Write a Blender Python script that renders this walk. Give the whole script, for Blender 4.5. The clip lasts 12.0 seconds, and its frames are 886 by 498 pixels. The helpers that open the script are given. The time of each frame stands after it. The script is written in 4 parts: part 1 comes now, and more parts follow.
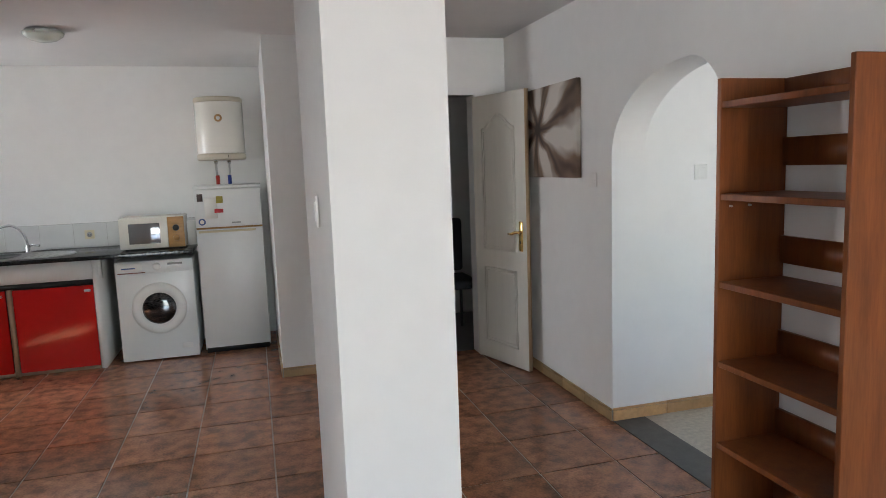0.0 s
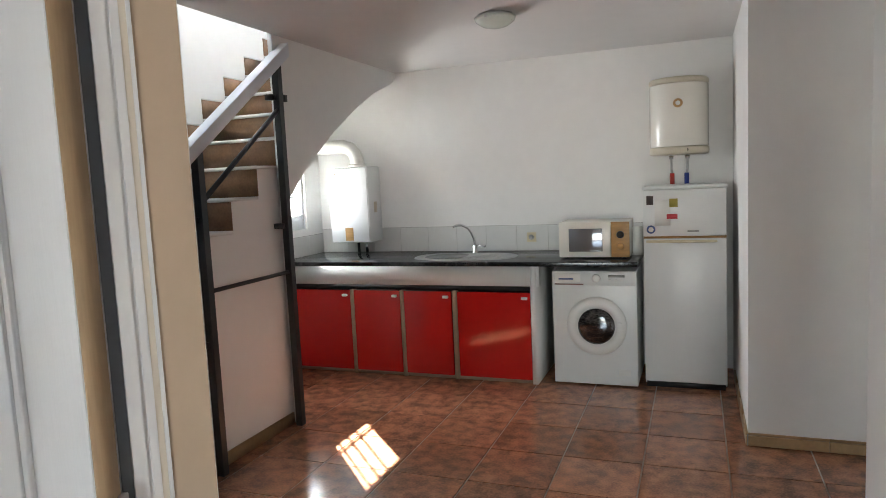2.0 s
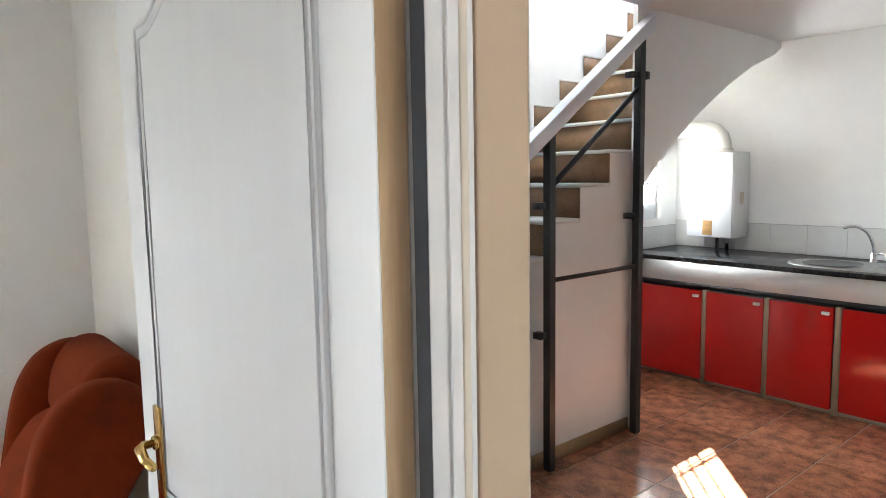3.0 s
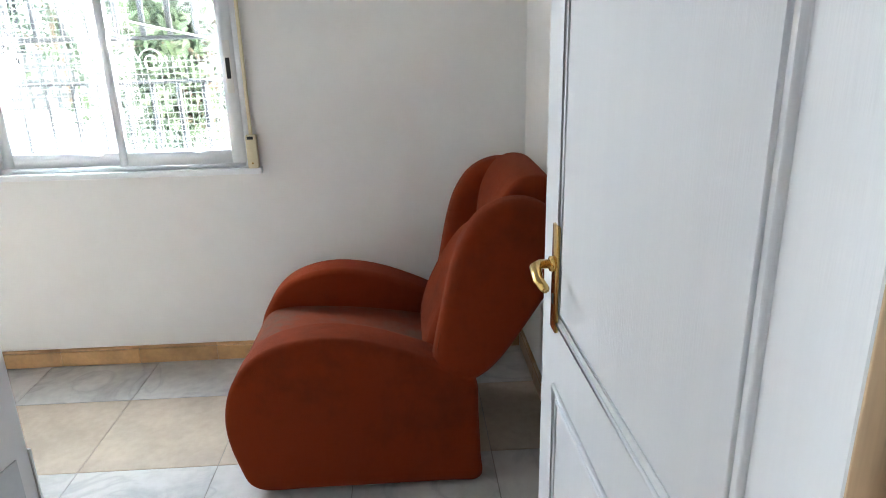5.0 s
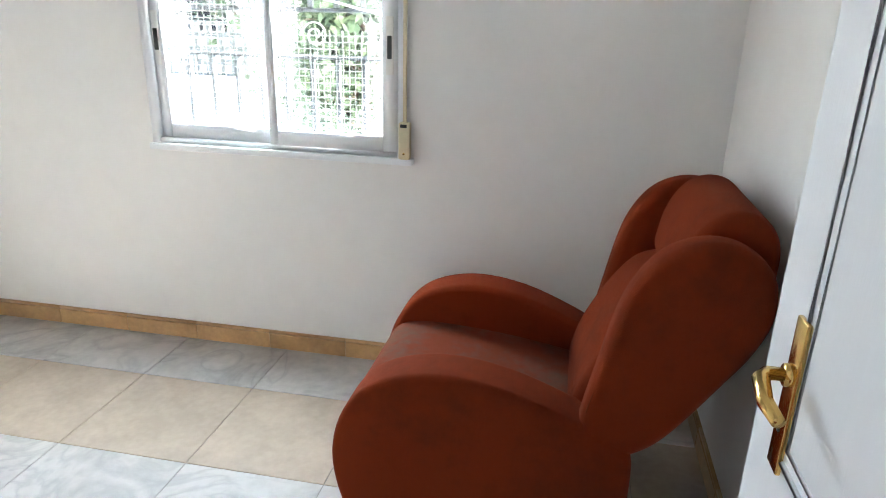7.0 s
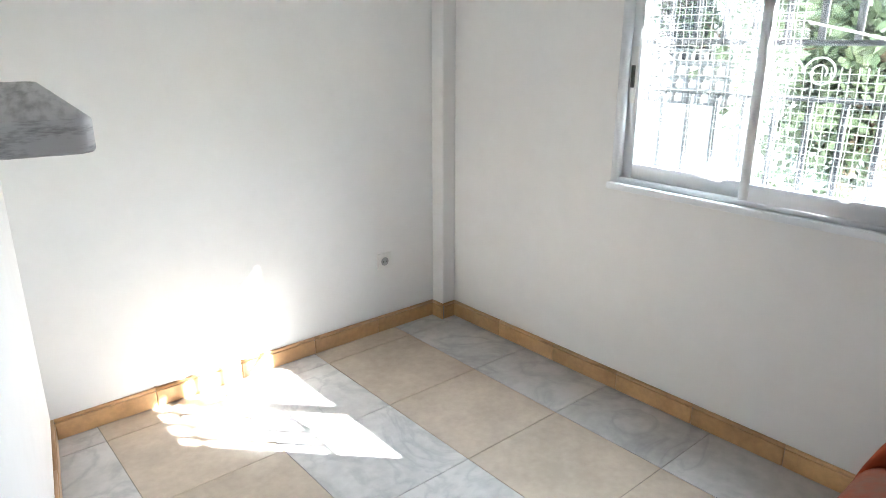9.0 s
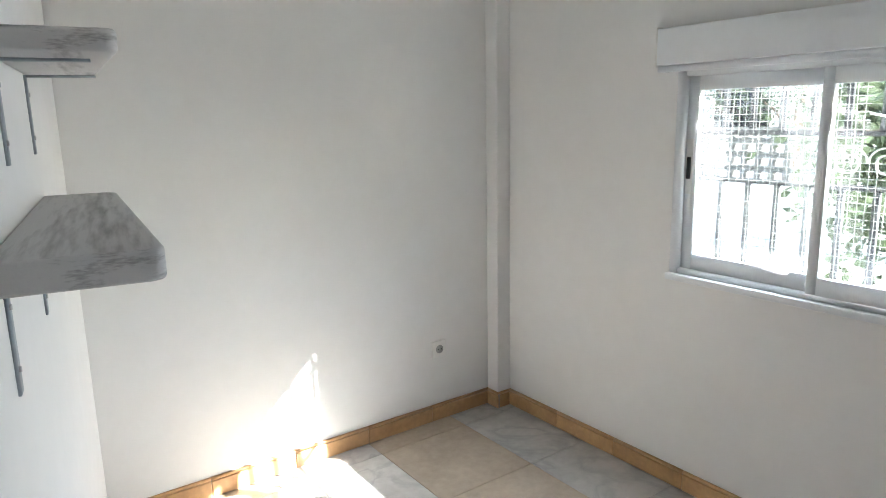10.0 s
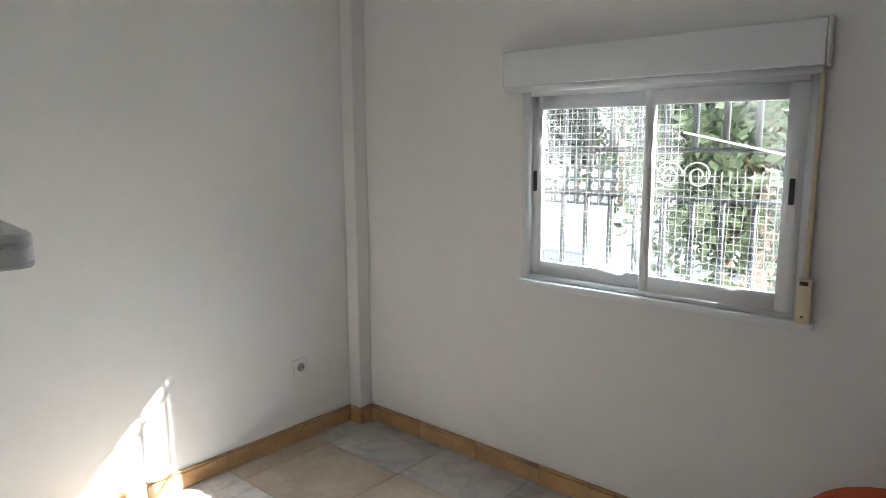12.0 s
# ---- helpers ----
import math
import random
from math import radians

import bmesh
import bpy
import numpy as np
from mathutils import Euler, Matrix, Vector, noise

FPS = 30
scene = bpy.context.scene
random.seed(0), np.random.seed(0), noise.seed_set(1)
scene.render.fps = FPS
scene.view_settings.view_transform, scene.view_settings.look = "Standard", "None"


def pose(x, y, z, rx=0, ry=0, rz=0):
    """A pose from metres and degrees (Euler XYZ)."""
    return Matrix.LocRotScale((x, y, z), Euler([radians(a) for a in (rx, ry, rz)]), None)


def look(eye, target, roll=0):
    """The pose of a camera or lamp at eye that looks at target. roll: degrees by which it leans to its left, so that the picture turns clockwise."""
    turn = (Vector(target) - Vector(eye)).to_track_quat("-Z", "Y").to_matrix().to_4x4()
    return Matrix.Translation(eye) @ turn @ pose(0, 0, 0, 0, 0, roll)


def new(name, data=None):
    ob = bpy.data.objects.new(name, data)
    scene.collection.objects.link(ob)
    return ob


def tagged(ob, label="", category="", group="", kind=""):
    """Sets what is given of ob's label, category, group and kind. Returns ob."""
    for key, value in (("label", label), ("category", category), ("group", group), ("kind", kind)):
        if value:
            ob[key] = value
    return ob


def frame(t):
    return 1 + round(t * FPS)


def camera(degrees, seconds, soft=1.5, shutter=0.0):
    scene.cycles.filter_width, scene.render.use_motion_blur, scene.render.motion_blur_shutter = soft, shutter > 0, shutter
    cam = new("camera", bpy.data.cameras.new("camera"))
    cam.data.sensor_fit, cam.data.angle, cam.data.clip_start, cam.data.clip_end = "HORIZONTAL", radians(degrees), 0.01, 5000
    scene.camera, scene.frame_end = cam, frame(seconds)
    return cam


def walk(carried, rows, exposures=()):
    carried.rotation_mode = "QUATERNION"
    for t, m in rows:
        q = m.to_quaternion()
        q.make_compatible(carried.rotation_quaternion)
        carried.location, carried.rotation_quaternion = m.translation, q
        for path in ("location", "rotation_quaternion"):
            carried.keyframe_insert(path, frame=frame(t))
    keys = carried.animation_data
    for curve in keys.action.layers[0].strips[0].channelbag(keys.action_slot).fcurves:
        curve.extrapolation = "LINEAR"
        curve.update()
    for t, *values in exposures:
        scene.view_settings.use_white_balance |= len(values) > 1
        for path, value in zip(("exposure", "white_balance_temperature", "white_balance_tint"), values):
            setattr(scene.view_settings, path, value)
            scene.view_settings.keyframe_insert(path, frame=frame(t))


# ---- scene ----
cam = camera(67.5, 12.0, 0.9)
PATH = [
    (0, (0.099, 0.032, 1.485), (0.635, 1.942, 1.231), -2.1),
    (0.5, (0.075, 0.341, 1.497), (0.341, 2.309, 1.26), -2.6),
    (1, (0.088, 0.617, 1.496), (0.09, 2.603, 1.266), -2.8),
    (1.5, (0.056, 0.868, 1.476), (-0.308, 2.823, 1.26), -2.4),
    (2, (-0.038, 1.062, 1.478), (-0.751, 2.919, 1.275), -2.7),
    (2.5, (-0.136, 1.224, 1.485), (-1.252, 2.873, 1.291), -1.9),
    (3, (-0.22, 1.299, 1.498), (-1.749, 2.568, 1.276), -1.0),
    (3.3, (-0.287, 1.311, 1.491), (-1.981, 2.343, 1.235), -1.2),
    (3.5, (-0.328, 1.331, 1.492), (-2.101, 2.212, 1.211), -1.1),
    (3.7, (-0.35, 1.335, 1.486), (-2.178, 2.085, 1.174), -1.0),
    (5.3, (-0.466, 1.443, 1.367), (-2.351, 1.449, 0.698), -1.5),
    (5.5, (-0.475, 1.459, 1.365), (-2.353, 1.424, 0.679), -1.5),
    (6, (-0.496, 1.466, 1.392), (-2.37, 1.38, 0.7), -1.4),
    (6.5, (-0.65, 1.451, 1.36), (-2.524, 1.247, 0.69), -0.7),
    (7, (-0.808, 1.388, 1.372), (-2.663, 1.035, 0.711), 1.5),
    (7.5, (-0.957, 1.354, 1.369), (-2.731, 0.726, 0.692), 2.7),
    (7.7, (-1.015, 1.352, 1.356), (-2.724, 0.57, 0.671), 3.6),
    (9.5, (-1.052, 1.224, 1.44), (-2.201, -0.324, 0.909), -1.0),
    (10, (-1.057, 1.238, 1.471), (-2.199, -0.356, 1.076), -1.2),
    (10.5, (-1.061, 1.247, 1.483), (-2.207, -0.368, 1.201), -1.0),
    (11, (-1.058, 1.254, 1.464), (-2.203, -0.362, 1.187), -1.2),
    (11.5, (-1.03, 1.252, 1.443), (-2.284, -0.278, 1.151), -1.0),
    (12, (-0.979, 1.249, 1.418), (-2.466, -0.051, 1.1), -0.3),
]
walk(cam, [(t, look(eye, target, roll)) for t, eye, target, roll in PATH],
     exposures=[(0, 4.5, 6400, 11), (1.5, 4.5, 6600, 10), (2.5, 4.75, 6550, 9), (3.5, 5.25, 6350, 9), (5.3, 4.95, 6050, 8), (7.7, 4.95, 6050, 8), (9.4, 4.42, 6050, 9), (10.5, 4.12, 6250, 8), (11.5, 3.95, 6250, 8), (12, 3.7, 6350, 9)])

# ---------------------------------------------------------------- light
SUN_WAY = Vector((1.0, -1.045, -0.99)).normalized()
world = bpy.data.worlds.new("sky")
scene.world = world
world.use_nodes = True
wn = world.node_tree.nodes
sky = wn.new("ShaderNodeTexSky")
sky.sky_type, sky.sun_disc = "NISHITA", False
sky.sun_elevation = math.asin(-SUN_WAY.z)
sky.sun_rotation = math.atan2(-SUN_WAY.x, -SUN_WAY.y)
wn["Background"].inputs["Strength"].default_value = 0.06
world.node_tree.links.new(sky.outputs[0], wn["Background"].inputs["Color"])
sun = new("sun", bpy.data.lights.new("sun", "SUN"))
sun.data.energy, sun.data.angle, sun.data.color = 5.0, radians(0.5), (1.0, 0.965, 0.92)
sun.matrix_world = look((-8, 10, 8), Vector((-8, 10, 8)) + SUN_WAY)


def window_light(name, eye, target, w, h, power, color=(0.93, 0.97, 1.0), spread=180):
    la = bpy.data.lights.new(name, "AREA")
    la.shape, la.size, la.size_y, la.energy, la.color = "RECTANGLE", w, h, power, color
    la.spread = radians(spread)
    ob = new(name, la)
    ob.matrix_world = look(eye, target)
    return ob


for y in (-0.06, 0.26, 0.58):
    for z in (1.08, 1.40):
        window_light("bedroom_window_light", (-3.36, y, z), (-2.36, y + 0.10, z - 0.85), 0.30, 0.31, 0.19, (0.86, 0.93, 1.0), 135)
window_light("kitchen_window_light", (-3.33, 5.775, 1.45), (0, 4.05, 0.8), 0.40, 0.5, 1.35, (0.90, 0.95, 1.0), 130)
window_light("terrace_door_light", (0.70, -4.56, 1.2), (0.2, 4.0, 1.1), 2.2, 2.1, 2.7)
window_light("hall_window_light", (2.9, 0.42, 1.4), (2.8, 4.0, 1.1), 1.0, 1.1, 0.42)
window_light("stair_skylight_light", (-2.78, 4.6, 4.42), (-2.78, 4.6, 0), 0.5, 2.6, 0.30, (0.62, 0.90, 1.0))

# ---------------------------------------------------------------- materials


def material(name, color, rough=0.6, metal=0.0, var=0.0, scale=6.0, bump=0.0, bump_scale=120.0, tint=None,
             per_object=0.0, coat=0.0, detail=6.0, contrast=(0.35, 0.65), stretch=None):
    """A surface with a large and a fine variation of its colour, and a fine relief."""
    m = bpy.data.materials.new(name)
    m.use_nodes = True
    nt = m.node_tree
    n, k = nt.nodes, nt.links
    b = n["Principled BSDF"]
    b.inputs["Roughness"].default_value = rough
    b.inputs["Metallic"].default_value = metal
    b.inputs["Coat Weight"].default_value = coat
    b.inputs["Base Color"].default_value = (*color, 1)
    tc = n.new("ShaderNodeTexCoord")
    mp = n.new("ShaderNodeMapping")
    k.new(tc.outputs["Object"], mp.inputs["Vector"])
    if stretch:
        mp.inputs["Scale"].default_value = stretch
    vec = mp.outputs["Vector"]
    info = n.new("ShaderNodeObjectInfo")
    if per_object:
        add = n.new("ShaderNodeVectorMath")
        mul = n.new("ShaderNodeVectorMath")
        mul.operation = "SCALE"
        comb = n.new("ShaderNodeCombineXYZ")
        for s in ("X", "Y", "Z"):
            k.new(info.outputs["Random"], comb.inputs[s])
        k.new(comb.outputs[0], mul.inputs[0])
        mul.inputs["Scale"].default_value = 37.0
        k.new(vec, add.inputs[0])
        k.new(mul.outputs[0], add.inputs[1])
        vec = add.outputs[0]
    out = None
    if var > 0:
        t = n.new("ShaderNodeTexNoise")
        t.inputs["Scale"].default_value, t.inputs["Detail"].default_value = scale, detail
        k.new(vec, t.inputs["Vector"])
        t2 = n.new("ShaderNodeTexNoise")
        t2.inputs["Scale"].default_value, t2.inputs["Detail"].default_value = scale * 7, 4
        k.new(vec, t2.inputs["Vector"])
        mixn = n.new("ShaderNodeMath")
        mixn.operation = "MULTIPLY_ADD"
        k.new(t2.outputs["Fac"], mixn.inputs[0])
        mixn.inputs[1].default_value = 0.35
        sc = n.new("ShaderNodeMath")
        sc.operation = "MULTIPLY"
        k.new(t.outputs["Fac"], sc.inputs[0])
        sc.inputs[1].default_value = 0.65
        k.new(sc.outputs[0], mixn.inputs[2])
        ramp = n.new("ShaderNodeMapRange")
        ramp.inputs["From Min"].default_value, ramp.inputs["From Max"].default_value = contrast
        k.new(mixn.outputs[0], ramp.inputs["Value"])
        mix = n.new("ShaderNodeMix")
        mix.data_type = "RGBA"
        k.new(ramp.outputs[0], mix.inputs["Factor"])
        low = tint or tuple(c * (1 - var) for c in color)
        mix.inputs["A"].default_value = (*low, 1)
        mix.inputs["B"].default_value = (*color, 1)
        out = mix.outputs["Result"]
    if per_object and out is not None:
        hsv = n.new("ShaderNodeHueSaturation")
        mr = n.new("ShaderNodeMapRange")
        mr.inputs["To Min"].default_value, mr.inputs["To Max"].default_value = 1 - per_object, 1 + per_object
        k.new(info.outputs["Random"], mr.inputs["Value"])
        k.new(mr.outputs[0], hsv.inputs["Value"])
        k.new(out, hsv.inputs["Color"])
        out = hsv.outputs[0]
    if out is not None:
        k.new(out, b.inputs["Base Color"])
    if bump > 0:
        t3 = n.new("ShaderNodeTexNoise")
        t3.inputs["Scale"].default_value, t3.inputs["Detail"].default_value = bump_scale, 3
        k.new(vec, t3.inputs["Vector"])
        bp = n.new("ShaderNodeBump")
        bp.inputs["Strength"].default_value, bp.inputs["Distance"].default_value = bump, 0.004
        k.new(t3.outputs["Fac"], bp.inputs["Height"])
        k.new(bp.outputs[0], b.inputs["Normal"])
    return m


WALL = material("white_plaster", (0.83, 0.82, 0.80), 0.75, var=0.05, scale=1.6, bump=0.18, bump_scale=26)
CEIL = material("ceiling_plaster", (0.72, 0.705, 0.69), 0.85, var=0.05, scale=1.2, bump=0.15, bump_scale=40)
BEIGE = material("beige_paint", (0.58, 0.44, 0.315), 0.6, var=0.08, scale=3, bump=0.15, bump_scale=40)
TERRA = material("terracotta_tile", (0.47, 0.205, 0.11), 0.14, var=0.6, scale=13, tint=(0.17, 0.085, 0.052), per_object=0.2, bump=0.12, bump_scale=22, contrast=(0.38, 0.62))
GROUT = material("brown_grout", (0.50, 0.40, 0.32), 0.8, var=0.3, scale=9)
GROUT_B = material("dark_grout", (0.34, 0.32, 0.29), 0.8, var=0.3, scale=9)
BEIGE_TILE = material("beige_stone_tile", (0.54, 0.45, 0.35), 0.14, var=0.22, scale=5, per_object=0.05, bump=0.04, bump_scale=20)
SKIRT = material("tan_ceramic_skirting", (0.58, 0.35, 0.165), 0.35, var=0.3, scale=7, per_object=0.15)
SKIRT_K = material("tan_skirting", (0.42, 0.27, 0.13), 0.4, var=0.3, scale=7, per_object=0.12)
HALL_TILE = material("light_terrazzo", (0.55, 0.50, 0.42), 0.35, var=0.3, scale=40)
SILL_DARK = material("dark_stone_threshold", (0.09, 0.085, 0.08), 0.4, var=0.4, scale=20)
DOORW = material("white_painted_door", (0.70, 0.715, 0.735), 0.62, var=0.03, scale=4, bump=0.10, bump_scale=55, stretch=(6, 6, 0.35))
DOORC = material("cream_painted_door", (0.66, 0.63, 0.56), 0.4, var=0.06, scale=4, bump=0.10, bump_scale=55, stretch=(6, 6, 0.35))
DOOR_EDGE = material("raw_wood_edge", (0.52, 0.36, 0.21), 0.5, var=0.25, scale=4, stretch=(8, 8, 0.6))
FRAMEW = material("white_gloss_frame", (0.82, 0.81, 0.80), 0.3, var=0.04, scale=5)
RUBBER = material("grey_door_seal", (0.15, 0.165, 0.185), 0.6)
FRAMEC = material("cream_moulding", (0.74, 0.66, 0.55), 0.35, var=0.05, scale=5)
ALU = material("white_aluminium", (0.80, 0.82, 0.84), 0.3, var=0.03, scale=5)
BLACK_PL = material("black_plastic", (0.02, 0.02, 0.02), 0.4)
CREAM_PL = material("yellowed_plastic", (0.70, 0.62, 0.42), 0.45, var=0.1, scale=20)
WHITE_PL = material("white_plastic", (0.80, 0.79, 0.76), 0.35, var=0.03, scale=9)
BRASS = material("polished_brass", (0.78, 0.52, 0.18), 0.18, metal=1.0, var=0.15, scale=30)
CHROME = material("chrome", (0.75, 0.75, 0.75), 0.12, metal=1.0)
STEEL = material("brushed_steel", (0.55, 0.55, 0.54), 0.28, metal=1.0, var=0.1, scale=30)
IRON = material("black_painted_iron", (0.018, 0.018, 0.02), 0.42, var=0.3, scale=20, bump=0.1)
GRILLE = material("dark_grey_iron", (0.012, 0.015, 0.020), 0.5, var=0.3, scale=20)
WIRE = material("galvanised_wire", (0.22, 0.23, 0.225), 0.5)
RED = material("red_gloss_laminate", (0.55, 0.012, 0.010), 0.13, var=0.12, scale=2.5, coat=0.3)
COUNTER = material("black_granite", (0.02, 0.021, 0.022), 0.16, var=0.7, scale=60, tint=(0.006, 0.006, 0.007))
ENAMEL = material("white_enamel", (0.76, 0.77, 0.76), 0.28, var=0.04, scale=3)
ENAMEL_W = material("white_boiler_enamel", (0.82, 0.83, 0.83), 0.25, var=0.03, scale=3)
HEATER = material("cream_enamel", (0.76, 0.73, 0.66), 0.25, var=0.04, scale=3)
HEAT_CAP = material("tan_plastic_cap", (0.55, 0.49, 0.38), 0.4, var=0.05, scale=9)
# pale streaks on dark metal paint the drum's highlights on the porthole
DRUM = material("painted_drum_glints", (0.20, 0.20, 0.20), 0.12, metal=0.85, var=0.9, scale=9, tint=(0.012, 0.012, 0.013), stretch=(0.6, 1.0, 2.2), contrast=(0.42, 0.60))
GLASS_D = material("dark_glass", (0.015, 0.015, 0.017), 0.06)
MW_WOOD = material("wood_print_panel", (0.50, 0.28, 0.10), 0.4, var=0.3, scale=9, stretch=(1, 1, 6))
SPLASH = material("grey_white_wall_tile", (0.66, 0.66, 0.64), 0.16, var=0.05, scale=4)
SHELF_W = material("cherry_laminate", (0.27, 0.080, 0.020), 0.38, var=0.35, scale=3, tint=(0.16, 0.043, 0.011), stretch=(7, 7, 0.7))
FABRIC = material("rust_velour", (0.165, 0.024, 0.006), 0.95, var=0.3, scale=3.2, tint=(0.085, 0.017, 0.006), bump=0.35, bump_scale=420, contrast=(0.25, 0.5))
FABRIC_WORN = material("worn_rust_velour", (0.165, 0.036, 0.016), 0.95, var=0.4, scale=5, tint=(0.115, 0.058, 0.040), bump=0.35, bump_scale=420, contrast=(0.38, 0.56))
PIPING = material("rust_piping", (0.12, 0.022, 0.006), 0.95)
for cloth in (FABRIC, FABRIC_WORN, PIPING):
    cloth.node_tree.nodes["Principled BSDF"].inputs["Specular IOR Level"].default_value = 0.08
    cloth.node_tree.nodes["Principled BSDF"].inputs["Sheen Weight"].default_value = 0.12
    cloth.node_tree.nodes["Principled BSDF"].inputs["Sheen Roughness"].default_value = 0.4
    cloth.node_tree.nodes["Principled BSDF"].inputs["Sheen Tint"].default_value = (0.75, 0.30, 0.16, 1)
GREYWOOD = material("whitewashed_board", (0.60, 0.585, 0.575), 0.6, var=0.6, scale=3, tint=(0.26, 0.245, 0.245), stretch=(4.0, 0.35, 16), bump=0.2, bump_scale=60, contrast=(0.34, 0.50))
STEP_TILE = material("brown_stair_tile", (0.30, 0.165, 0.085), 0.4, var=0.4, scale=10, per_object=0.1)
STEP_EDGE = material("white_tread", (0.72, 0.70, 0.67), 0.4)
HANDRAIL = material("white_handrail", (0.72, 0.75, 0.80), 0.4)
PIPE_R = material("red_hose", (0.45, 0.03, 0.02), 0.5)
PIPE_B = material("blue_hose", (0.03, 0.06, 0.30), 0.5)
FLUE = material("white_flue", (0.74, 0.71, 0.66), 0.4)
LAMPG = material("frosted_lamp_glass", (0.62, 0.66, 0.60), 0.25)
PAPER = material("paper_label", (0.75, 0.74, 0.70), 0.7)
INK = material("red_print", (0.55, 0.05, 0.06), 0.6)
INK_B = material("blue_print", (0.08, 0.13, 0.30), 0.6)
INK_D = material("dark_print", (0.07, 0.05, 0.045), 0.6)
RUST = material("rust_stain", (0.22, 0.06, 0.03), 0.7, var=0.4, scale=40)
INK_Y = material("yellow_print", (0.40, 0.33, 0.06), 0.6)
BARK = material("bark", (0.16, 0.11, 0.07), 0.9, var=0.4, scale=9)
LEAF = material("leaf_green", (0.042, 0.066, 0.022), 0.6, var=0.5, scale=2.0, tint=(0.016, 0.032, 0.012))
GROUND = material("pale_concrete", (0.55, 0.53, 0.49), 0.9, var=0.2, scale=0.8)
RENDER_W = material("white_render", (0.80, 0.79, 0.76), 0.85, var=0.08, scale=1.2)
ROOFT = material("clay_roof", (0.38, 0.20, 0.12), 0.8, var=0.3, scale=8)
DARKV = material("dark_void", (0.03, 0.03, 0.03), 0.9)
DARKCLOTH = material("black_upholstery", (0.012, 0.013, 0.018), 0.8)


def marble():
    m = material("grey_veined_marble", (0.57, 0.555, 0.53), 0.09, var=0.28, scale=3.2, per_object=0.07, contrast=(0.30, 0.58))
    nt = m.node_tree
    n, k = nt.nodes, nt.links
    b = n["Principled BSDF"]
    src = b.inputs["Base Color"].links[0].from_socket
    vec = next(x for x in n if x.type == "VECT_MATH" and x.operation == "ADD").outputs[0]
    w = n.new("ShaderNodeTexNoise")
    w.inputs["Scale"].default_value, w.inputs["Detail"].default_value, w.inputs["Distortion"].default_value = 2.6, 8, 1.6
    k.new(vec, w.inputs["Vector"])
    d = n.new("ShaderNodeMath")
    d.operation = "SUBTRACT"
    k.new(w.outputs["Fac"], d.inputs[0])
    d.inputs[1].default_value = 0.5
    a = n.new("ShaderNodeMath")
    a.operation = "ABSOLUTE"
    k.new(d.outputs[0], a.inputs[0])
    r = n.new("ShaderNodeMapRange")
    r.inputs["From Min"].default_value, r.inputs["From Max"].default_value = 0.0, 0.055
    r.inputs["To Min"].default_value, r.inputs["To Max"].default_value = 0.30, 0.0
    k.new(a.outputs[0], r.inputs["Value"])
    mx = n.new("ShaderNodeMix")
    mx.data_type = "RGBA"
    k.new(r.outputs[0], mx.inputs["Factor"])
    k.new(src, mx.inputs["A"])
    mx.inputs["B"].default_value = (0.25, 0.25, 0.26, 1)
    k.new(mx.outputs["Result"], b.inputs["Base Color"])
    return m


MARBLE = marble()


def glass():
    m = bpy.data.materials.new("clear_glass")
    m.use_nodes = True
    n, k = m.node_tree.nodes, m.node_tree.links
    n.clear()
    out, tr, gl, mx = (n.new("ShaderNode" + s) for s in ("OutputMaterial", "BsdfTransparent", "BsdfGlossy", "MixShader"))
    gl.inputs["Roughness"].default_value = 0.02
    tr.inputs["Color"].default_value = (0.95, 0.97, 0.96, 1)
    mx.inputs[0].default_value = 0.06
    k.new(tr.outputs[0], mx.inputs[1])
    k.new(gl.outputs[0], mx.inputs[2])
    k.new(mx.outputs[0], out.inputs[0])
    return m


GLASS = glass()


